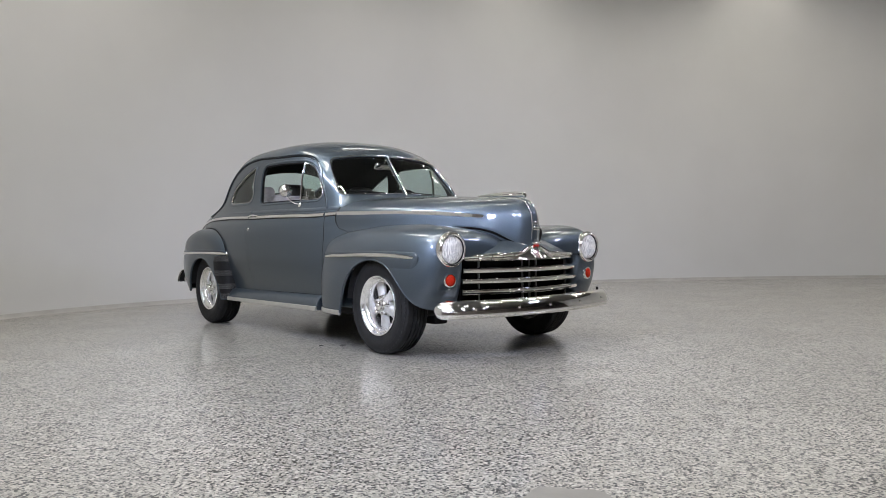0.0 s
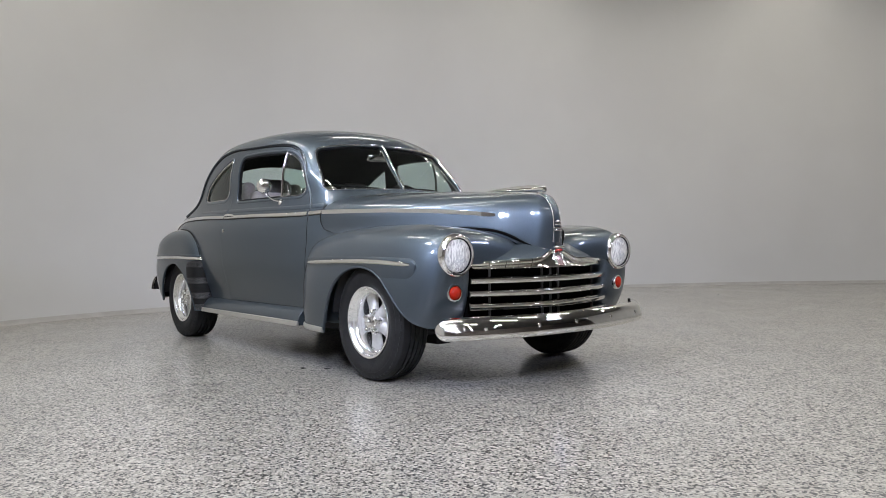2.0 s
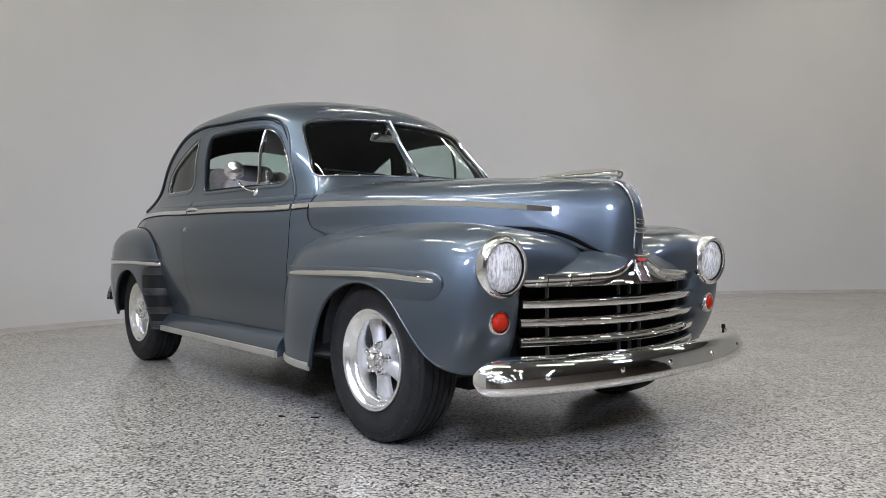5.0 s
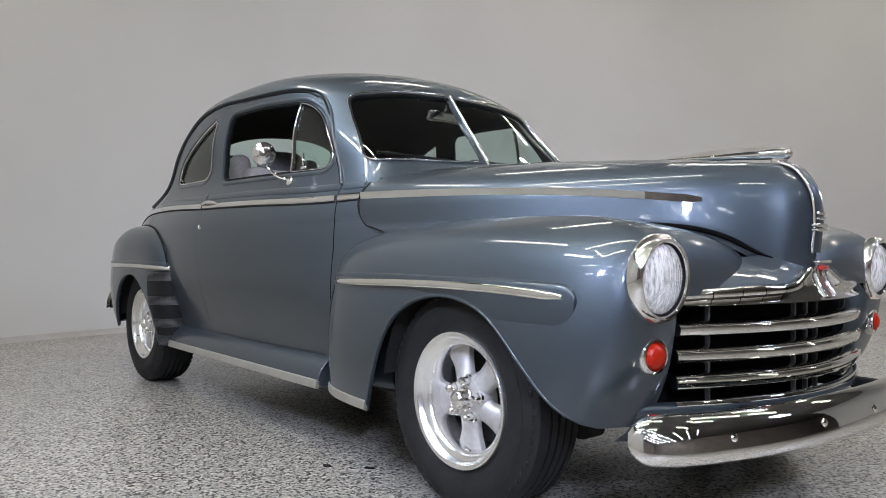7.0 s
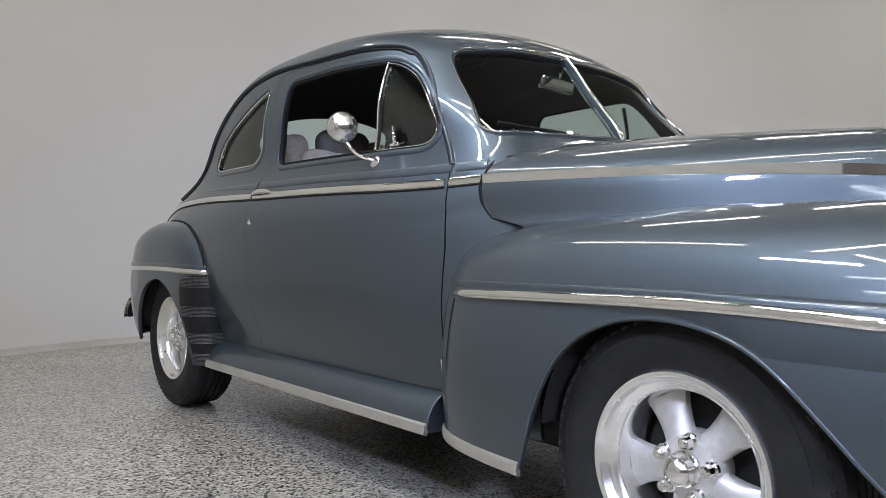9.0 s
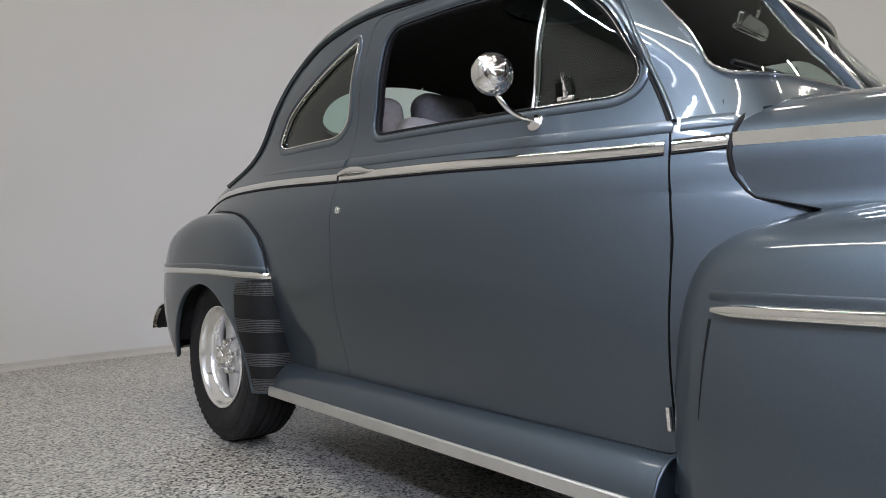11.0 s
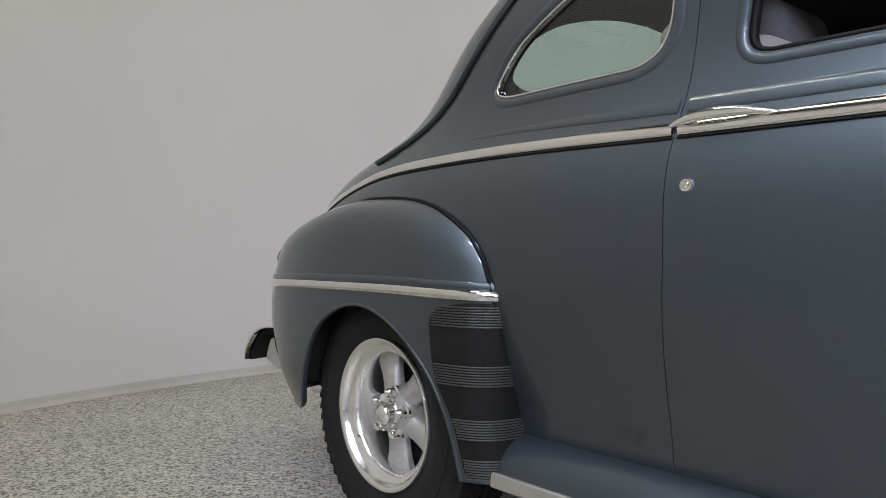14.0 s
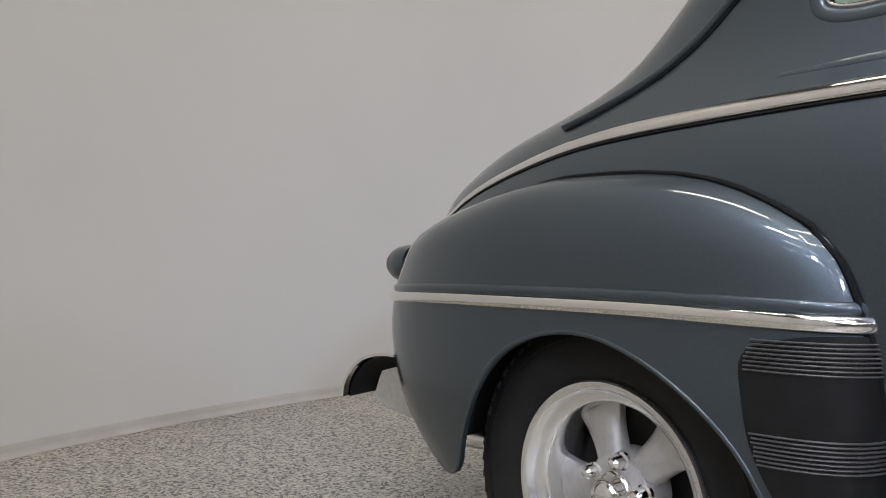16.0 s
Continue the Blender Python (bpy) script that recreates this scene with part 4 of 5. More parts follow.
# centre strip down the nose, emblem, ornament
qs_ = np.linspace(.999, .02, 40)
nose = np.array([hood_place(np.array(.9985), np.array(q)) for q in qs_]) * (1, 0, 1)
tan = unit(np.gradient(nose, axis=0))
nrm = np.stack([-tan[:, 2], 0 * tan[:, 0], tan[:, 0]], 1)
piece = sweep(nose + .001 * nrm, nrm, half_round(.052, .009))
strip = mesh_part("nose_strip", *piece, PAINT, hood, "raised strip down the nose with bright edges")
for y in (-.027, .027):
    piece = sweep(nose + .001 * nrm + (0, y, 0), nrm, half_round(.0045, .005))
    mesh_part("strip_edge", *piece, CHROME, strip, "thin chrome edge")
for dz, wd in ((.850, .062), (.864, .066), (.884, .046), (.900, .040)):
    x = float(np.interp(dz, nose[::-1, 2], nose[::-1, 0]))
    piece = moved(torus_box(.022, wd, .010, .003), pose(x + .004, 0, dz))
    mesh_part("emblem_bar", *piece, CHROME, hood, "chrome emblem bar")
orn = []
for q, w, h in ((0, .003, .003), (.12, .008, .006), (.4, .013, .009), (.7, .017, .013), (.9, .019, .018), (1.0, .018, .018), (1.02, .008, .009)):
    x = .135 + .48 * q
    z = 1.106 - .035 * q + .018 * q
    orn.append([(x, w * np.cos(a), z + h * np.sin(a)) for a in np.linspace(0, 2 * np.pi, 16, endpoint=False)])
piece = rings(orn)
foot_ = moved(torus_box(.05, .026, .05, .012), pose(.585, 0, 1.065, 0, 18, 0))
fin = rings([[(x, .0035, z0), (x, .0035, z1), (x, -.0035, z1), (x, -.0035, z0)] for x, z0, z1 in ((.15, 1.105, 1.112), (.36, 1.095, 1.122), (.53, 1.09, 1.121), (.60, 1.085, 1.108))])
o = mesh_part("hood_ornament", *joined(piece, foot_), CHROME, hood, "long chrome hood ornament")
mesh_part("ornament_fin", *fin, CHROME, o)

# cowl under the windshield
rows = []
for q in np.linspace(0, 1, 14):
    row = []
    for a in np.linspace(-1, 1, 41):
        hz = hood_place(np.array(.0), np.array(.9995))[2]
        y = .645 * a
        zf = 1.142 - .17 * abs(a) ** 3.2
        gz = 1.085 + .06 * (1 - abs(a) ** 6)
        xw = float(BODY.place(BODY.flat_front(np.array([min(abs(y), .60)]), np.array([1.12])))[0][0])
        x0, x1 = -.752, min(xw - .01, -.79)
        x = x0 + (x1 - x0) * q
        z = zf + (1.152 - .06 * abs(a) ** 4 - zf) * q + .006 * np.sin(np.pi * q)
        row.append((x, y, z))
    rows.append(row)
v, f = rings(rows, False)
mesh_part("cowl", v, f, PAINT, car, "blue-grey cowl below the windshield")
for y0, y1 in ((-.50, -.10), (.02, .40)):
    arm = tube([(-.775, y1, 1.158), (-.80, (y0 + y1) / 2, 1.178), (-.83, y0, 1.196)], .006, 8, 6)
    w = mesh_part("wiper", *arm, CHROME, car, "chrome wiper arm")
    bl = tube([(-.815, y0 - .06, 1.190), (-.795, (y0 + y1) / 2 - .05, 1.183), (-.785, y1 - .10, 1.178)], .007, 6, 6)
    mesh_part("wiper_blade", *bl, BLACK, w, "black wiper blade")

# front fenders
F_ARCH = smooth_path([(-.388, .25), (-.352, .37), (-.315, .47), (-.248, .572), (-.157, .630), (-.04, .654), (.08, .645), (.20, .603), (.29, .535), (.37, .455), (.44, .38), (.52, .318)], 4)
tf = FF.ts[-1] - .0001
PI = np.pi * Skin.ROUND
foot_g = side([(-.388, .25)], FF)[0]
fr_out = np.concatenate([
    np.stack([np.full(26, PI - .001), np.linspace(FF.t(.80), FF.t(.25), 26)], 1),
    np.stack([np.linspace(PI - .03, foot_g[0] + .02, 24), np.full(24, FF.t(.25))], 1),
    side(F_ARCH, FF),
])
nose_z = FF.z(np.linspace(FF.t(.315), tf, 80))
g_nose = np.array([(.001, FF.t(z)) for z in nose_z])
low = side([(.52, .315)], FF)[0]
fr_out = np.concatenate([fr_out, np.stack([np.linspace(low[0] - .03, .02, 10), np.full(10, FF.t(.315))], 1), g_nose,
                         np.stack([np.linspace(.03, np.pi * Skin.ROUND - .03, 90), np.full(90, tf)], 1),
                         np.stack([np.full(14, PI - .001), np.linspace(tf - .005, FF.t(.81), 14)], 1)])
v, f, n = sheet(FF, fr_out, [], step=.03, lip=.018)
vi, fi, ni = sheet(CW, np.concatenate([
    np.array([(.001, CW.t(z)) for z in nose_z[nose_z > .67]]),
    np.stack([np.linspace(.03, np.pi * Skin.ROUND * .93, 80), np.full(80, CW.ts[-1] - .0001)], 1),
    np.stack([np.full(20, np.pi * Skin.ROUND * .93), np.linspace(CW.ts[-1] - .01, CW.t(.67), 20)], 1),
    np.stack([np.linspace(np.pi * Skin.ROUND * .92, .03, 80), np.full(80, CW.t(.67))], 1)]), [], step=.035, sign=-1, lip=0)
vr, fr_, nr = sheet(FR, np.concatenate([
    np.array([(.001, FR.t(z)) for z in np.linspace(.315, .685, 24)]),
    np.stack([np.linspace(.03, 1.9, 30), np.full(30, FR.t(.685))], 1),
    np.stack([np.linspace(1.9, .03, 30), np.full(30, FR.t(.315))], 1)]), [], step=.04, sign=-1, lip=0)
FV, FFc, FN = v, f, n
ftrim_z = spline((-.70, .672), (-.3, .681), (.1, .684), (.30, .678), (.445, .670))
for s in (-1, 1):
    fv = FV if s < 0 else FV * (1, -1, 1)
    ff = FFc if s < 0 else [q[::-1] for q in FFc]
    fn = FN if s < 0 else FN * (1, -1, 1)
    fender = mesh_part("front_fender", fv, ff, PAINT, car, "blue-grey front fender with a bright side moulding", fn)
    for nm, piece in (("catwalk", (vi, fi, ni)), ("fender_return", (vr, fr_, nr))):
        mesh_part(nm, *((mirrored(*piece) if s > 0 else piece)[:2]), PAINT, fender, "", (mirrored(*piece) if s > 0 else piece)[2])
    # raised spear behind the moulding: firm along the top, fading below
    xs = np.r_[np.linspace(-.72, .42, 68), .425 + .062 * np.sin(np.linspace(0, np.pi / 2, 22))]
    end = np.sqrt(np.clip(1 - (np.clip((xs - .425) / .062, 0, 1)) ** 2, .0004, 1))
    middle_z = .660 + .020 * np.clip((-.05 - xs) / .5, 0, 1)
    top_z = middle_z + (np.interp(xs, [-.72, -.3, .2, .5], [.708, .714, .714, .706]) - middle_z) * end
    low_z = middle_z - (middle_z - np.interp(xs, [-.72, -.2, .05, .22, .5], [.690, .672, .645, .602, .598])) * end
    low_z = np.minimum(np.maximum(low_z, np.interp(xs, F_ARCH[:, 0], F_ARCH[:, 1], 0, 0) + .008), top_z - .002)
    rise = .011 * np.interp(xs, [-.72, -.4, .1, .5], [.5, .8, 1, 1])
    rows = []
    for i in range(90):
        zq = []
        for q in np.linspace(0, 1, 17):
            zq.append((top_z[i] + (low_z[i] - top_z[i]) * q, rise[i] * min(1, end[i] * 3) * (np.sin(min(1, q / .14) * np.pi / 2) ** .8) * (1 - np.clip((q - .25) / .75, 0, 1) ** 1.6)))
        zq = np.array(zq)
        p, nn = along(FF, np.full(17, xs[i]), zq[:, 0], zq[:, 1] + .0006)
        rows.append(p)
    v, f = rings(rows, False)
    mesh_part("fender_spear", *(flipped(v, f) if s > 0 else (v, f)), PAINT, fender, sharp=80)
    xs = np.linspace(-.705, .45, 46)
    p, nn = along(FF, xs, ftrim_z(xs), .011 * np.interp(xs, [-.72, -.4, .1, .5], [.5, .8, .9, .9]))
    sc = np.interp(xs, [-.705, -.66, .40, .45], [.5, 1, 1, .45])
    piece = sweep(p, nn, half_round(.026, .010, .008), scale=sc)
    mesh_part("fender_moulding", *(flipped(*piece) if s > 0 else piece), CHROME, fender, "bright fender side moulding")
    # bright strip at the foot behind the wheel
    xs = np.linspace(-.80, -.378, 24)
    p, nn = along(FF, xs, 0 * xs + .268, .001)
    piece = sweep(p, nn, half_round(.034, .007, .006))
    mesh_part("foot_strip", *(flipped(*piece) if s > 0 else piece), SATIN, fender, "satin bright foot strip")
    # fold along the rear edge, its shade drawn as a fading black line
    zf = np.linspace(.656, .47, 16)
    p, nn = along(FF, -.712 - .010 * (.656 - zf) / .186, zf, .0008)
    piece = sweep(p, nn, half_round(.006, .0022), scale=np.linspace(1, .15, 16))
    mesh_part("fold_shade", *(flipped(*piece) if s > 0 else piece), BLACK, fender, "dark fold at the rear edge")
    # rolled lip of the wheel opening
    p, nn = along(FF, F_ARCH[:, 0], F_ARCH[:, 1], -.004)
    piece = sweep(p, nn, half_round(.010, .006, .008))
    mesh_part("arch_lip", *(flipped(*piece) if s > 0 else piece), PAINT, fender)
    # headlamp: bezel ring, lens, reflector
    hm = pose(.610, s * .678, .719, 0, 0, -90) @ Matrix.Scale(.88, 4) @ pose(0, 0, 0, -3, 0, 0)
    piece = moved(lathe([(.10, -.05), (.128, -.022), (.134, -.008), (.131, .012), (.124, .024), (.116, .029), (.109, .027), (.105, .019), (.1035, .008), (.1035, -.02)], 56), hm)
    bez = mesh_part("headlamp", *piece, CHROME, car, "round headlamp with a chrome bezel")
    piece = moved(lathe([(.104, .010), (.090, .022), (.068, .032), (.040, .039), (.014, .0415), (.0001, .042)], 48), hm)
    mesh_part("lens", *piece, PRESSED, bez, "bright fluted headlamp glass")
    piece = moved(lathe([(.102, .006), (.092, -.02), (.068, -.045), (.034, -.058), (.0001, -.06)], 48), hm)
    mesh_part("reflector", *piece, SILVER, bez, "silver reflector bowl")
    for j in range(-6, 7):
        a0 = j * .16
        pts_ = [(rr * math.sin(a0), .012 + .030 * (1 - (rr / .104) ** 2), -rr * math.cos(a0)) for rr in (.022, .05, .075, .095)]
        mesh_part("lens_flute", *moved(tube(pts_, .0026, 6, 4, (.5, 1, 1.1, .7)), hm), FLUTE, bez)
    ring_ = moved(lathe([(.1045, .019), (.1055, .021), (.1025, .016), (.1005, .012)], 48), hm)
    mesh_part("lens_gasket", *ring_, BLACK, bez, "black gasket round the glass")
    piece_ = moved(tube([(-.098, .014, -.002), (-.05, .034, -.002), (0, .0425, -.002), (.05, .034, -.002), (.098, .014, -.002)], .0022, 6, 5), hm)
    mesh_part("lens_split", *piece_, CAST, bez, "dull line across the glass")
    mesh_part("bulb", *piece, CHROME, bez)
    # parking lamp below
    pm = pose(.594, s * .684, .522, 0, 0, -90 - s * -8)
    piece = moved(lathe([(.044, -.05), (.048, -.01), (.048, .006), (.044, .014), (.038, .015), (.034, .008), (.034, .002)], 40), pm)
    pk = mesh_part("parking_lamp", *piece, CHROME, car, "small round red-orange lamp in a chrome ring")
    piece = moved(lathe([(.035, .006), (.030, .018), (.020, .025), (.008, .028), (.0001, .0285)], 32), pm)
    mesh_part("lamp_lens", *piece, AMBER, pk, "red-orange lens")

# grille: black sheet standing in for the shaded depth, bars and crest
def grille_x(y, bow=.145, end=.578, half=.56):
    return end + bow * (1 - (abs(y) / half) ** 2.0)


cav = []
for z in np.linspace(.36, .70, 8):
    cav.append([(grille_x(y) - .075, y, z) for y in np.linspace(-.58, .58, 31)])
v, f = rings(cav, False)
grille = mesh_part("grille_shade", v, f, GAP, car, "black sheet for the shade behind the grille bars")
bar_prof = [(-.021, -.030), (-.0215, .010), (-.017, .018), (-.007, .022), (.004, .021), (.013, .012), (.019, -.004), (.021, -.030)]
for z, half in ((.582, .552), (.510, .558), (.440, .558)):
    ys = np.linspace(-half, half, 61)
    p = np.stack([grille_x(ys) - .002, ys, np.full(61, z)], 1)
    tn = unit(np.gradient(p, axis=0))
    nn = np.cross(tn, (0, 0, 1.0))
    piece = sweep(p, nn, bar_prof)
    bar = mesh_part("grille_bar", *piece, CHROME, grille, "chrome grille bar")
for y in (-.43, -.10, -.035, .03, .43):
    piece = moved(torus_box(.014, .009, .30, .003), pose(grille_x(y) - .040, y, .51))
    mesh_part("grille_strut", *piece, RIB, grille, "dull upright strut")
# broad chrome header: a plain face below a jointed roll that sweeps up to the crest
def header_top(y):
    return .668 + .012 * np.cos(np.clip(y / .55, -1, 1) * np.pi / 2) + .060 * np.exp(-(np.abs(y) / .105) ** 2.2)


def header_place(y, q):
    """q: from the lower edge to the top."""
    zt = header_top(y)
    z = .643 + (zt - .643) * q
    return np.stack([grille_x(y) + .020 - .026 * q**1.5 * (1 + .6 * np.exp(-(np.abs(y) / .10) ** 2)) - .012 * np.sin(np.pi * q), y + 0 * z, z], -1)


ys = np.linspace(-.548, .548, 97)
rows = [header_place(ys, np.full(97, q)) for q in np.linspace(0, 1, 11)]
rows = [rows[0] + (-.03, 0, .004), rows[0] + (-.004, 0, -.003)] + rows + [rows[-1] + (-.03, 0, .004)]
top_bar = mesh_part("grille_header", *rings(rows, False), CHROME, car, "chrome grille header that rises to a crest", sharp=60)
cuts = [.046, .125, .205, .285, .365, .455, .548]
for s in (-1, 1):
    for y0, y1 in zip(cuts, cuts[1:]):
        yy = s * np.linspace(y0 + .0014, y1 - .0014, 12)
        p = header_place(yy, np.ones(12)) + (-.002, 0, 0)
        up = np.tile((.6, 0, .8), (12, 1))
        rr = .0175 - .006 * np.exp(-(np.abs(yy) / .12) ** 2)
        piece = sweep(p, up, circle_profile(1, 14), True, rr)
        mesh_part("header_roll", *piece, CHROME, top_bar, "jointed chrome roll")
    p = header_place(np.full(8, s * .030), np.linspace(.1, 1.02, 8)) + (.004, 0, 0)
    piece = sweep(p, np.tile((1, 0, .3), (8, 1)), half_round(.010, .006, .006))
    mesh_part("crest_edge", *piece, CHROME, top_bar)
yy = np.linspace(-.024, .024, 9)
rows = [header_place(yy, np.full(9, q)) + (.004, 0, 0) for q in np.linspace(.08, .72, 8)]
mesh_part("crest_field", *rings(rows, False), ROSE, top_bar, "rose-tinted crest field")
piece = moved(torus_box(.016, .048, .015, .005), pose(.720, 0, .738, 0, 8, 0))
crest = mesh_part("crest", *piece, RED, top_bar, "small red enamel crest")
piece = moved(torus_box(.020, .085, .009, .004), pose(.718, 0, .755))
mesh_part("crest_cap", *piece, CHROME, crest)
# painted panel between header and hood
rows = []
for q in np.linspace(0, 1, 10):
    rows.append([(grille_x(y) - .012 - .05 * q - .05 * q * q * (1 - np.exp(-(abs(y) / .12) ** 2)), y, .662 + .016 * np.cos(min(1, abs(y) / .56) * np.pi / 2) + (.108 - .030 * (abs(y) / .5)) * q) for y in np.linspace(-.56, .56, 61)])
v, f = rings(rows, False)
mesh_part("upper_panel", v, f, PAINT, car, "blue-grey panel above the grille header", sharp=70)
# apron under the grille
rows = []
for z, dx in ((.384, -.012), (.378, .006), (.370, .012), (.355, .010), (.33, -.005), (.30, -.03), (.27, -.07)):
    rows.append([(grille_x(y) + dx, y, z) for y in np.linspace(-.66, .66, 41)])
v, f = rings(rows, False)
ap = mesh_part("grille_apron", v, f, PAINT, car, "blue-grey apron below the grille", sharp=70)
ys = np.linspace(-.56, .56, 41)
p = np.stack([grille_x(ys) + .004, ys, np.full(41, .379)], 1)
piece = sweep(p, np.tile((1, 0, .3), (41, 1)), half_round(.016, .008))
mesh_part("apron_trim", *piece, CHROME, ap, "thin chrome line under the grille")

# bumpers
def bumper(sign, centre, bow, half, z, name, label):
    ys = half * np.sin(np.linspace(-np.pi / 2, np.pi / 2, 97))
    q = np.abs(ys) / half
    x = centre - bow * q**2.4 - .05 * np.clip((q - .86) / .14, 0, 1) ** 2
    p = np.stack([sign * x if sign > 0 else -x, ys, np.full(97, z)], 1)
    if sign < 0:
        p[:, 0] = -LENGTH - (x - 0)
    prof = [(-.056, -.040), (-.062, -.012), (-.060, .010), (-.052, .024), (-.040, .031), (-.022, .029), (0, .024), (.022, .016), (.040, .005), (.051, -.010), (.056, -.026), (.050, -.040), (.044, -.030), (.034, -.012), (0, .010), (-.040, .012), (-.050, -.030)]
    tn = unit(np.gradient(p, axis=0))
    nn = np.cross(tn, (0, 0, 1.0)) * 1.0
    nn = nn * np.sign(nn[:, :1] * sign)
    sc = np.sqrt(np.clip(1 - np.clip((q - .955) / .0475, 0, 1) ** 2, .12, 1))
    return mesh_part(name, *sweep(p, nn, prof, True, sc), CHROME, car, label)


fb_ = bumper(1, .855, .165, .825, .345, "front_bumper", "curved chrome front bumper")
fb_.location.y = -.02
for y in (-.30, .30, -.02, -.62, .62):
    x = .855 - .165 * (abs(y) / .825) ** 2.4 + .021
    piece = moved(lathe([(.0001, .008), (.006, .0075), (.011, .004), (.013, -.003)], 16), pose(x, y, .345, 0, 0, -90))
    mesh_part("bumper_bolt", *piece, CHROME, fb_)
for s in (-1, 1):
    piece = moved(torus_box(.26, .05, .035, .01), pose(.64, s * .34, .352))
    mesh_part("bumper_bracket", *piece, BLACK, fb_, "black bumper bracket")
# small guides that stand on the far end
piece = joined(tube([(.645, .76, .365), (.645, .765, .395)], .005, 8, 4), moved(torus_box(.018, .014, .022, .006), pose(.645, .766, .405)))
mesh_part("bumper_guide", *piece, BLACK, fb_, "small black bumper guide")
ARC = smooth_path([(-3.635, .517), (-3.70, .514), (-3.76, .502), (-3.815, .478), (-3.855, .445), (-3.88, .41), (-3.886, .378)], 4)
ys = np.linspace(-.775, .775, 61)
back_bow = .10 * (1 - (np.abs(ys) / .775) ** 2.2)
outer = [[(x - w, y, z) for x, z in ARC] for y, w in zip(ys, back_bow)]
inner = [[(x + .007 - w, y, z - .006) for x, z in ARC][::-1] for y, w in zip(ys, back_bow)]
rb_ = mesh_part("rear_bumper", *rings([o + i for o, i in zip(outer, inner)]), CHROME, car, "curved chrome rear bumper blade", sharp=50)
lining_ = rings([[(x + .010 - w, y, z - .009) for x, z in ARC] for y, w in zip(ys[1:-1], back_bow[1:-1])], False)
mesh_part("bumper_lining", *lining_, LINER, rb_, "dark hollow inside of the bumper")
for s in (-1, 1):
    arm = [(-3.58, .495), (-3.64, .484), (-3.725, .462), (-3.742, .435), (-3.762, .390), (-3.70, .366), (-3.58, .352)]
    piece = rings([[(x, s * y, z) for x, z in (arm if s < 0 else arm[::-1])] for y in (.745, .62)])
    mesh_part("bumper_arm", *piece, CAST, rb_, "grey rear bumper arm", sharp=25)

# rear fenders
R_ARCH = smooth_path([(-2.532, .25), (-2.553, .39), (-2.602, .49), (-2.68, .56), (-2.79, .618), (-2.90, .642), (-3.0, .63), (-3.08, .595), (-3.15, .53), (-3.205, .44), (-3.24, .36), (-3.265, .315), (-3.305, .298), (-3.36, .31)], 4)
tr = RF.ts[-1] - .0004
tail = side([(-3.36, .31)], RF)[0]
g0 = RF.flat(np.array([-2.535]), np.array([.25]))[0]
rf_out = np.concatenate([
    np.stack([np.full(44, .001), np.linspace(tr, RF.t(.25), 44)], 1),
    np.stack([np.linspace(.03, g0[0] - .02, 14), np.full(14, RF.t(.25))], 1),
    side(R_ARCH, RF),
    np.stack([np.linspace(tail[0] + .03, PI - .001, 12), RF.t(.31) + 0 * np.linspace(0, 1, 12)], 1),
    np.stack([np.full(44, PI - .001), np.linspace(RF.t(.33), tr, 44)], 1),
    np.stack([np.linspace(PI - .03, .03, 70), np.full(70, tr)], 1)])
RV, RFc, RN = sheet(RF, rf_out, [], step=.03, lip=.018)
GUARD_LINE = rounded([(-2.505, .668, .03), (-2.405, .668, .0), (-2.385, .26, .0), (-2.515, .262, .02), (-2.532, .40, .05), (-2.582, .50, .05), (-2.60, .645, .04)], step=.02)
rtrim_z = spline((-2.42, .682), (-2.7, .690), (-3.0, .690), (-3.3, .686), (-3.62, .674))
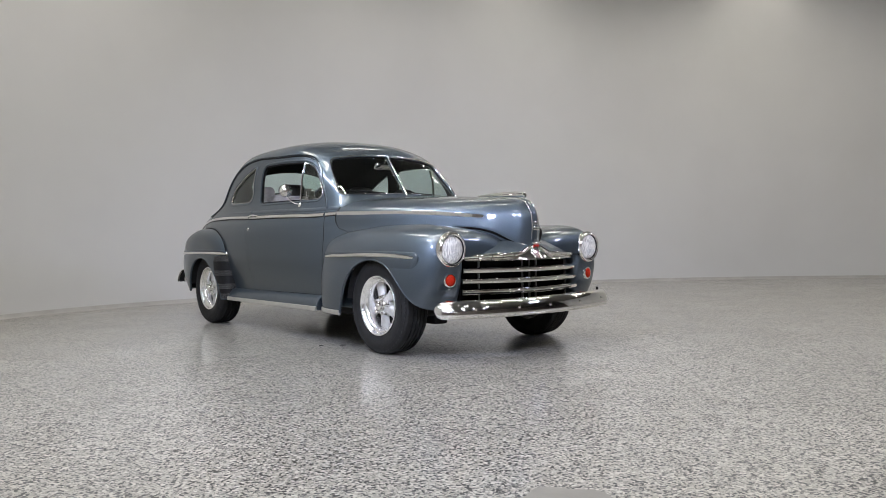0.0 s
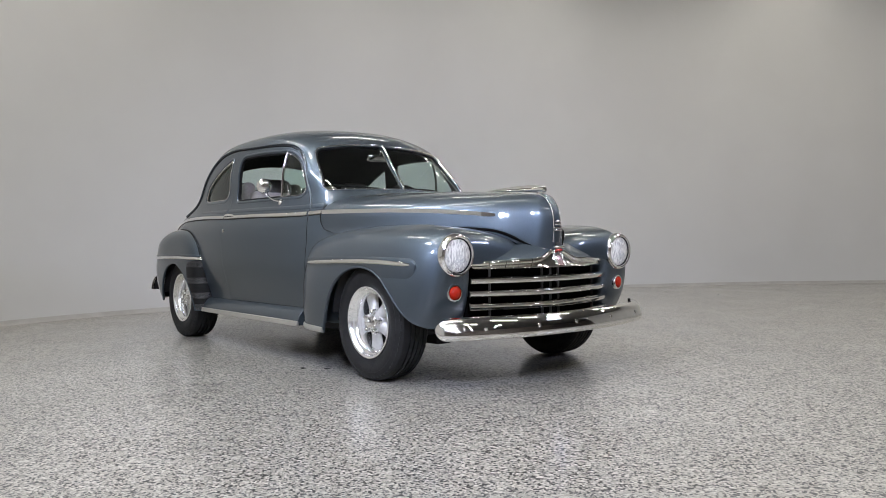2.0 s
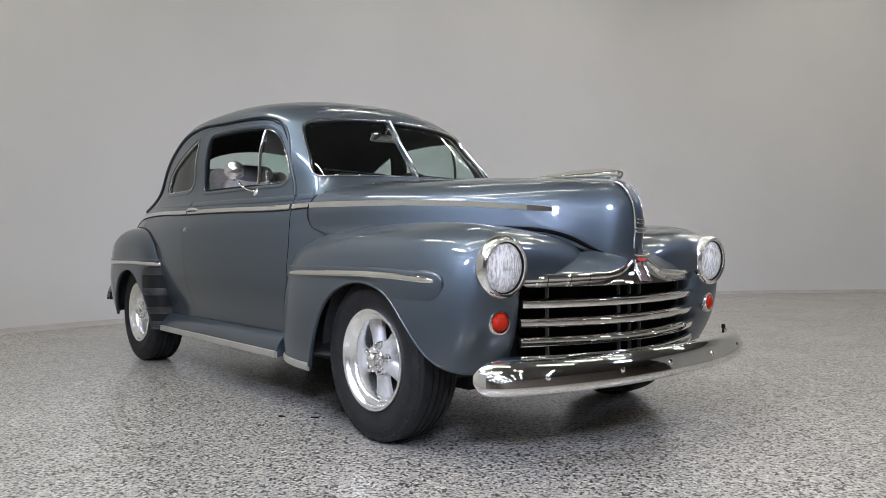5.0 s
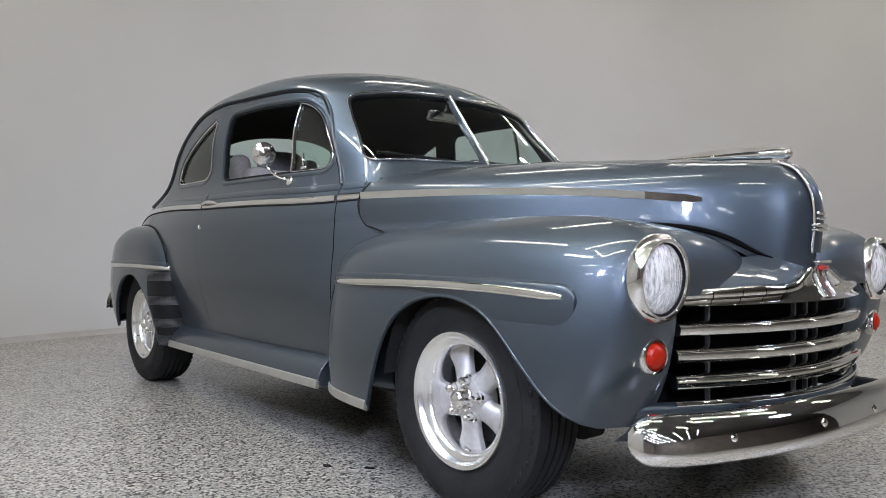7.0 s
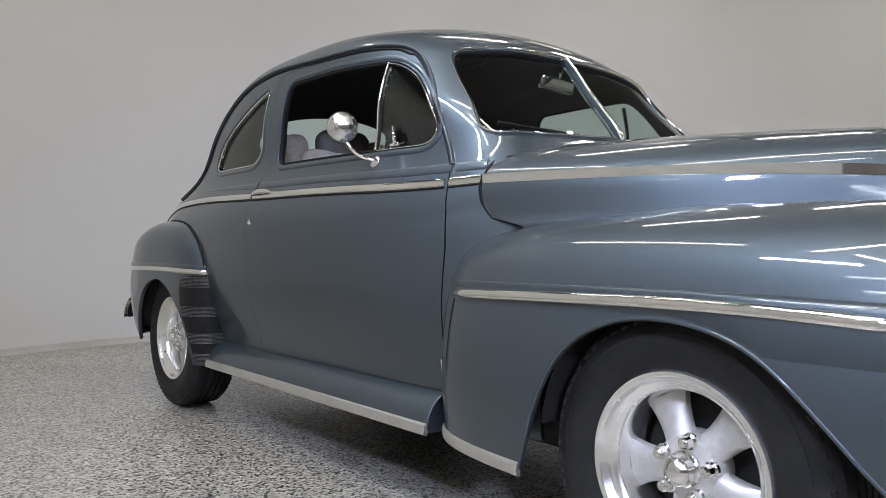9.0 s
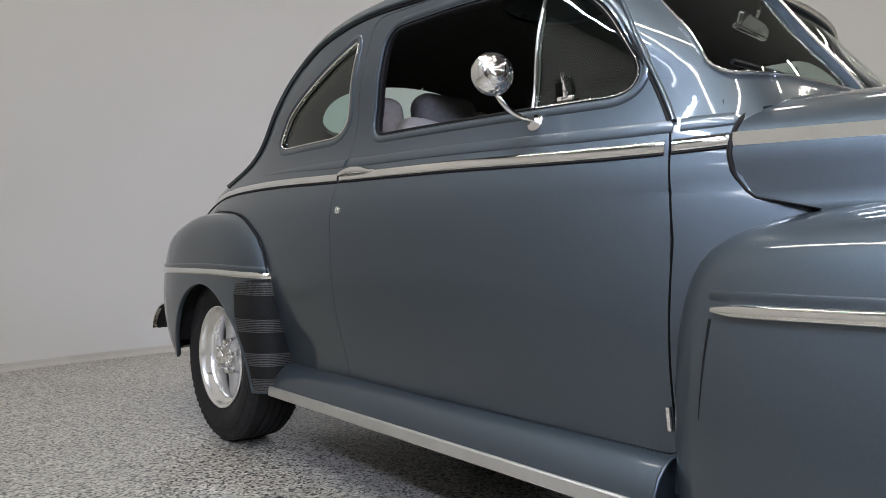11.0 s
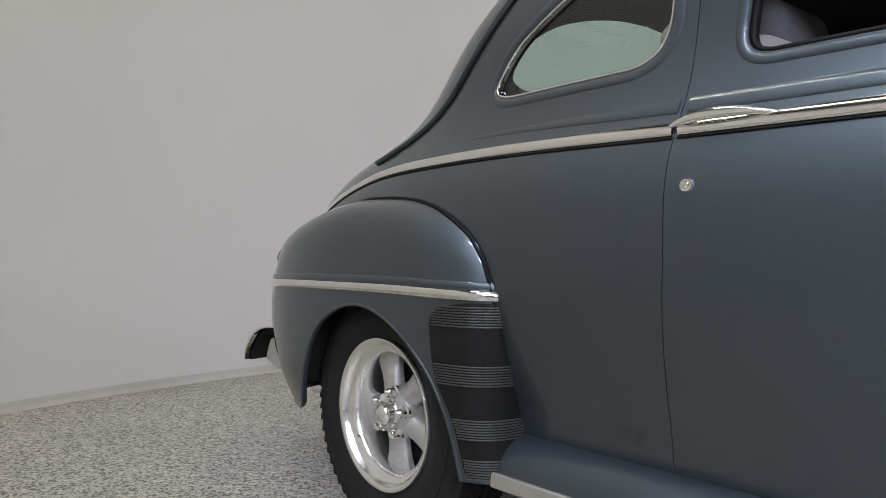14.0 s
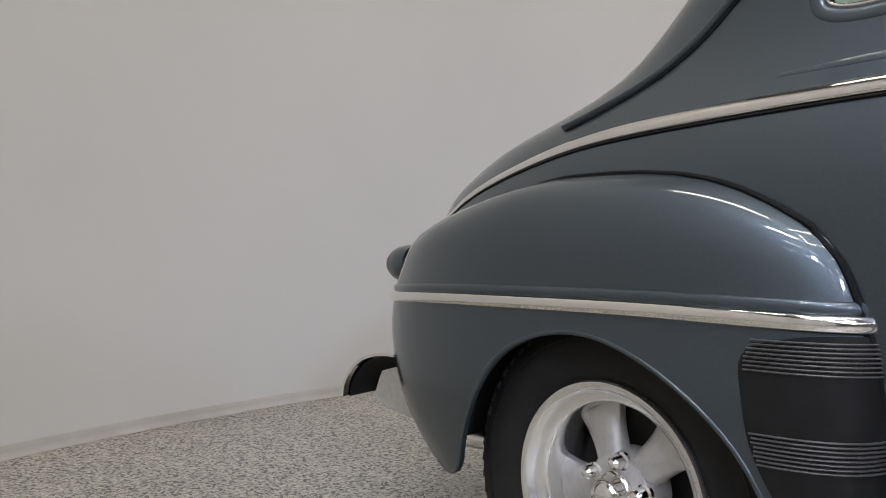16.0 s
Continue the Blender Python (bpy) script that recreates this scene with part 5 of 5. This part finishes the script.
for s in (-1, 1):
    fv = RV if s < 0 else RV * (1, -1, 1)
    ff = RFc if s < 0 else [q[::-1] for q in RFc]
    fn = RN if s < 0 else RN * (1, -1, 1)
    fender = mesh_part("rear_fender", fv, ff, PAINT, car, "bulging blue-grey rear fender", fn)
    g = np.stack([np.linspace(.42, PI - .16, 70), 0 * np.linspace(0, 1, 70)], 1)
    px = RF.place(np.c_[g[:, :1], np.full((70, 1), RF.t(.685))])[:, 0]
    g[:, 1] = RF.t(rtrim_z(px))
    p, nn = RF.place(g) , RF.normal(g)
    piece = sweep(p + .001 * nn, nn, half_round(.026, .010))
    mesh_part("fender_moulding", *(flipped(*piece) if s > 0 else piece), CHROME, fender, "bright fender side moulding")
    g2 = g + (0, .022)
    p, nn = RF.place(g2), RF.normal(g2)
    piece = sweep(p, nn, half_round(.020, .006))
    mesh_part("fender_crease", *(flipped(*piece) if s > 0 else piece), PAINT, fender)
    p, nn = along(RF, R_ARCH[:, 0], R_ARCH[:, 1], -.004)
    piece = sweep(p, nn, half_round(.010, .006, .008))
    mesh_part("arch_lip", *(flipped(*piece) if s > 0 else piece), PAINT, fender)
    # welt along the joint with the body
    zz_ = np.linspace(.60, .942, 300)
    wl = []
    for x in np.linspace(-2.46, -3.53, 76):
        over = np.nonzero(rear_fender.y(np.full(300, x), zz_) > body.y(np.full(300, x), zz_) + .001)[0]
        if len(over):
            wl.append((x, zz_[over[-1]]))
    wl = np.array(wl)
    wl[1:-1, 1] = (wl[:-2, 1] + wl[1:-1, 1] + wl[2:, 1]) / 3
    low_ = []
    xx_ = np.linspace(-2.62, -2.40, 300)
    for z in np.linspace(.27, .80, 40):
        over = np.nonzero(rear_fender.y(xx_, np.full(300, z)) > body.y(xx_, np.full(300, z)) + .001)[0]
        if len(over):
            low_.append((xx_[over[-1]], z))
    wl = np.r_[np.array(low_), wl[wl[:, 1] > .81]]
    wl[2:-2, 0] = (wl[:-4, 0] + wl[1:-3, 0] + wl[2:-2, 0] + wl[3:-1, 0] + wl[4:, 0]) / 5
    p, nn = along(BODY, wl[:, 0], wl[:, 1], .004)
    piece = sweep(p, nn, circle_profile(.0048, 8))
    mesh_part("fender_welt", *(flipped(*piece) if s > 0 else piece), BLACK, fender, "black fender welt")
    # ribbed stone guard on the front corner
    skin_g = RF
    gl_ = RF.flat(np.clip(GUARD_LINE[:, 0], -9, -2.39), GUARD_LINE[:, 1])
    front = GUARD_LINE[:, 0] > -2.42
    gl_[:, 0] = np.where(front, .12, gl_[:, 0])
    v, f, n = sheet(RF, gl_, [], step=.03, lip=.006, inset=-.005)
    gd = mesh_part("stone_guard", *(flipped(v, f) if s > 0 else (v, f)), GUARD, fender, "black ribbed rubber stone guard")
    for z0 in (.614, .480, .356, .262):
        for k in range(8):
            z = z0 + .0062 * k
            if z > .66:
                continue
            rowx = np.array([q[0] for q, w in zip(gl_, GUARD_LINE[:, 1]) if abs(w - z) < .016 and q[0] > .4])
            g1 = float(rowx.max()) - .012 if len(rowx) else .62
            gg = np.stack([np.linspace(.13, g1, 16), np.full(16, RF.t(z))], 1)
            p, nn = RF.place(gg), RF.normal(gg)
            piece = sweep(p + .005 * nn, nn, half_round(.0034, .0035, .002, 5))
            mesh_part("guard_rib", *(flipped(*piece) if s > 0 else piece), RIB, gd)
    # tail lamp
    tm = pose(-3.735, s * .655, .755, 0, 0, 90)
    piece = moved(lathe([(.052, -.05), (.054, -.02), (.050, .015), (.040, .036), (.022, .050), (.0001, .054)], 32), tm)
    tl = mesh_part("tail_lamp", *piece, PAINT, car, "small grey tail lamp pod")
    piece = moved(lathe([(.044, .030), (.036, .046), (.018, .058), (.0001, .061)], 32), tm)
    mesh_part("lamp_lens", *piece, AMBER, tl, "red-orange lens")

# wheel wells and underside
def well(x, y0, y1, r):
    a = np.linspace(.10, np.pi - .10, 30)
    rows = [np.stack([x + r * np.cos(a), 0 * a + y, .33 + r * np.sin(a)], 1) for y in np.linspace(y0, y1, 5)]
    v, f = rings(rows, False)
    cap = rings([np.stack([x + r * k * np.cos(a), 0 * a + y0, .33 + r * k * np.sin(a)], 1) for k in (1, .5, .02)], False)
    return joined((v, f), cap)


for s in (-1, 1):
    for x, r, y1 in ((0.03, .40, .86), (-LENGTH - .02, .395, .87)):
        piece = well(x, -.42, -y1 + .02, r)
        mesh_part("wheel_well", *(flipped(*piece) if s > 0 else piece), LINER, car, "dark undercoated wheel well")
piece = joined(moved(torus_box(3.6, 1.20, .08, .02), pose(-1.55, 0, .30)), moved(torus_box(3.4, .12, .10, .02), pose(-1.5, .42, .24)), moved(torus_box(3.4, .12, .10, .02), pose(-1.5, -.42, .24)))
mesh_part("chassis", *piece, LINER, car, "black chassis under the car")
for x in (0, -LENGTH):
    piece = moved(lathe([(.0001, -.62), (.035, -.62), (.035, -.12), (.08, -.06), (.08, .06), (.035, .12), (.035, .62), (.0001, .62)], 20), pose(x, 0, .335))
    mesh_part("axle", *piece, LINER, car, "black axle")
piece = tube([(-2.3, -.50, .26), (-2.9, -.52, .36), (-3.45, -.55, .285), (-3.72, -.56, .27)], .026, 14, 8)
mesh_part("tailpipe", *piece, POLISHED, car, "bright exhaust tailpipe")


# wheels
def build_wheel(parent_m, tyre_r, wide, name="wheel"):
    """Faces -y. The middle of the tyre is the origin."""
    w = new(name)
    w.empty_display_size = .1
    w.parent = car
    w.matrix_local = parent_m
    h = wide / 2
    R, r0 = tyre_r, .205
    prof = [(r0 - .006, -h * .70), (r0 + .004, -h * .82), (r0 + .018, -h * .90), (r0 + .05, -h * 1.0), (r0 + .078, -h * .99), (R - .038, -h * .93), (R - .022, -h * .88), (R - .010, -h * .82), (R - .003, -h * .74)]
    for k in range(-2, 3):
        y = k * h * .28
        prof += [(R - .001 * abs(k), y - h * .105), (R - .009, y - h * .095), (R - .009, y - h * .02), (R - .001 * abs(k), y - h * .01)] if k > -2 else [(R - .002, y - h * .01)]
    prof += [(R - .003, h * .74), (R - .012, h * .84), (R - .05, h * .96), (r0 + .05, h), (r0, h * .80)]
    mesh_part("tyre", *lathe(prof, 88), RUBBER, w, "black tyre with a low tread", sharp=30)
    # sipes on the shoulders
    sp = []
    for i in range(60):
        a = 2 * np.pi * i / 60
        m = pose(0, 0, 0, 0, math.degrees(a), 0)
        sp.append(moved(torus_box(.020, h * .22, .010, .002, 1), m @ pose(.0, -h * .79, R - .0175, 22, 0, 12)))
        sp.append(moved(torus_box(.020, h * .22, .010, .002, 1), m @ pose(.0, h * .80, R - .0165, -22, 0, -12)))
    tagged(mesh_part("tread", *joined(*sp), RUBBER, w, "worn tread shoulder blocks"), kind="stuff")
    ridge = lathe([(R - .052, -h * .965), (R - .052, -h * .985), (R - .048, -h * .985), (R - .048, -h * .955)], 88)
    mesh_part("sidewall_ring", *ridge, RUBBER, w)
    face = -h * .86
    rim = lathe([(r0 - .004, face + .030), (r0 + .004, face + .008), (r0 + .006, face - .002), (r0 + .002, face - .008), (r0 - .006, face - .008), (r0 - .012, face - .002), (r0 - .016, face + .010), (r0 - .024, face + .016), (r0 - .034, face + .020), (r0 - .040, face + .032), (r0 - .046, face + .060), (r0 - .050, face + .12), (r0 - .050, h * .7), (r0 - .004, h * .78)], 88)
    mesh_part("rim", *rim, POLISHED, w, "polished aluminium rim lip", sharp=50)
    # five tapered spokes
    sy = face + .068
    for k in range(5):
        m = pose(0, 0, 0, 0, 72 * k + 14, 0)
        rows = []
        for q in np.linspace(0, 1, 9):
            rr = .040 + (.158 - .040) * q
            wd = .036 - .004 * np.sin(np.pi * q) + .018 * q**2
            dp = .022 - .004 * q
            y = sy - .012 * (1 - q) ** 1.5 - .004 + .012 * q
            ring = [(wd * c, y + dp * sgn, rr) for c, sgn in ((-1, .9), (-1, -.1), (-.72, -.62), (-.3, -.92), (.3, -.92), (.72, -.62), (1, -.1), (1, .9))]
            rows.append(ring)
        mesh_part("spoke", *moved(rings(rows), m), CAST, w, "grey cast spoke", sharp=50)
    hub = lathe([(.0001, sy - .034), (.05, sy - .034), (.066, sy - .030), (.074, sy - .016), (.076, sy + .03), (.0001, sy + .03)], 40)
    mesh_part("hub", *hub, CAST, w, "grey cast hub")
    cap = lathe([(.038, sy - .030), (.038, sy - .040), (.033, sy - .044), (.031, sy - .048), (.0315, sy - .066), (.030, sy - .073), (.0265, sy - .076), (.0245, sy - .074), (.020, sy - .079), (.010, sy - .084), (.0001, sy - .085)], 36)
    mesh_part("centre_cap", *cap, CHROME, w, "chrome bullet centre cap")
    for k in range(5):
        a = radians(72 * k + 50)
        x, z = .059 * np.sin(a), .059 * np.cos(a)
        nut = moved(lathe([(.0175, sy - .026), (.0175, sy - .034), (.0135, sy - .037), (.0135, sy - .050), (.0125, sy - .057), (.008, sy - .063), (.0001, sy - .065)], 14), pose(x, 0, z))
        mesh_part("lug_nut", *nut, CHROME, w, "chrome lug nut", sharp=25)
    disc = lathe([(.0001, face + .11), (.14, face + .11), (.142, face + .115), (.142, face + .13), (.0001, face + .13)], 40)
    mesh_part("brake_disc", *disc, LINER, w, "dark brake disc")
    back = lathe([(.0001, face + .15), (.155, face + .15), (.155, face + .155), (.0001, face + .155)], 32)
    mesh_part("backing_plate", *back, LINER, w)
    m = pose(0, 0, 0, 0, 205, 0)
    piece = moved(tube([(0, face + .012, r0 - .050), (0, face - .006, r0 - .062)], .0045, 8, 3), m)
    mesh_part("valve_stem", *piece, CHROME, w)
    return w


build_wheel(pose(0, -.737, .335, 0, -42, 0), .336, .212)
build_wheel(pose(0, .737, .335, 0, 30, 180), .336, .212)
build_wheel(pose(-LENGTH, -.735, .340, 0, 31, 0), .342, .225)
build_wheel(pose(-LENGTH, .735, .340, 0, 50, 180), .342, .225)

# door mirror: chrome ball on a bent arm
bx, by, bz = -1.272, -.842, 1.204
m = Matrix.Translation((bx, by, bz)) @ Vector((.9, -.42, .05)).to_track_quat("Y", "Z").to_matrix().to_4x4()
prof = [(.0001, .038)] + [(.052 * np.sin(a), .038 * np.cos(a) + .0006 * np.cos(18 * a)) for a in np.linspace(.06, np.pi / 2, 40)] + [(.053, -.004), (.052, -.010), (.047, -.012), (.0001, -.011)]
mesh_ball = mesh_part("door_mirror", *moved(lathe(prof, 44), m), CHROME, car, "round chrome door mirror on a bent arm")
mesh_part("mirror_arm", *tube([(bx - .008, by + .012, bz - .035), (bx + .008, by + .03, bz - .072), (bx + .03, by + .075, bz - .103), (-1.230, -.748, 1.096)], .0062, 10, 6), CHROME, mesh_ball)
p, nn = along(BODY, [-1.23], [1.09], .002)
mm = Matrix.Translation(Vector(p[0])) @ Vector(nn[0]).to_track_quat("Y", "Z").to_matrix().to_4x4()
mesh_part("mirror_foot", *moved(lathe([(.0001, .014), (.008, .013), (.013, .008), (.022, .004), (.023, -.004)], 24), mm), CHROME, mesh_ball)

# cabin
piece = joined(moved(torus_box(.34, 1.30, .22, .06), pose(-.98, 0, 1.02)), moved(torus_box(.12, 1.28, .10, .04), pose(-.90, 0, 1.085)))
mesh_part("dashboard", *piece, SEAT_DARK, car, "dark dashboard")
piece = joined(moved(torus_box(1.55, 1.36, .06, .01), pose(-1.65, 0, .42)), moved(torus_box(.06, 1.30, .62, .02), pose(-2.62, 0, .74)))
mesh_part("cabin_floor", *piece, LINER, car, "dark carpeted cabin floor")
for s in (-1, 1):
    y = s * .385
    cush = moved(torus_box(.56, .52, .20, .07), pose(-1.62, y, .62, 0, -6, 0))
    st = mesh_part("front_seat", *cush, SEAT, car, "grey cloth bucket seat")
    back = moved(torus_box(.16, .46, .64, .075, 6), pose(-1.93, y, .91, 0, -13, 0))
    mesh_part("seat_back", *back, SEAT, st, "grey cloth seat back with rounded shoulders")
    for k in (-.21, .21):
        bol = moved(torus_box(.16, .11, .66, .052, 6), pose(-2.02, y + k, .965, 0, -13, 0))
        mesh_part("bolster", *bol, SEAT, st, "grey side bolster")
        strip_ = moved(torus_box(.05, .114, .664, .024, 4), pose(-2.03, y + k, .968, 0, -13, 0))
        mesh_part("bolster_stripe", *strip_, SEAT_DARK, st, "dark stripe over the bolster")
    head = moved(torus_box(.12, .26, .17, .058, 7), pose(-2.0, y, 1.235, 0, -10, 0))
    mesh_part("headrest", *head, SEAT_DARK, st, "dark rounded headrest")
    for k in (-.05, .05):
        mesh_part("headrest_post", *tube([(-1.985, y + k, 1.10), (-1.99, y + k, 1.18)], .007, 8, 2), CHROME, st)
piece = joined(moved(torus_box(.45, 1.16, .18, .06), pose(-2.40, 0, .66)), moved(torus_box(.16, 1.16, .44, .06), pose(-2.56, 0, .84, 0, -14, 0)))
mesh_part("rear_seat", *piece, SEAT, car, "grey rear bench seat")
a = np.linspace(0, 2 * np.pi, 49)
wm = pose(-1.17, .36, 1.075, 0, 62, 0)
ring = [np.array(wm @ Vector((.195 * np.cos(q), .195 * np.sin(q), 0))) for q in a[:-1]]
nn = [np.array((wm.to_3x3() @ Vector((np.cos(q), np.sin(q), 0)))) for q in a[:-1]]
st = mesh_part("steering_wheel", *sweep(ring, nn, circle_profile(.013, 10), loop=True), BLACK, car, "thin black steering wheel")
for k in (0, 2.1, 4.2):
    mesh_part("wheel_spoke", *tube([wm @ Vector((0, 0, -.02)), wm @ Vector((.19 * np.cos(k), .19 * np.sin(k), 0))], .008, 8, 4), CHROME, st)
# inside mirror
mi = moved(torus_box(.03, .21, .055, .014, 4), pose(-1.066, -.005, 1.428, 0, 12, 6))
im = mesh_part("inside_mirror", *mi, CHROME, car, "chrome rear-view mirror")
mesh_part("mirror_stalk", *tube([(-1.056, -.004, 1.446), (-1.045, -.002, 1.472), (-1.055, .0, 1.502)], .007, 8, 4), CHROME, im)
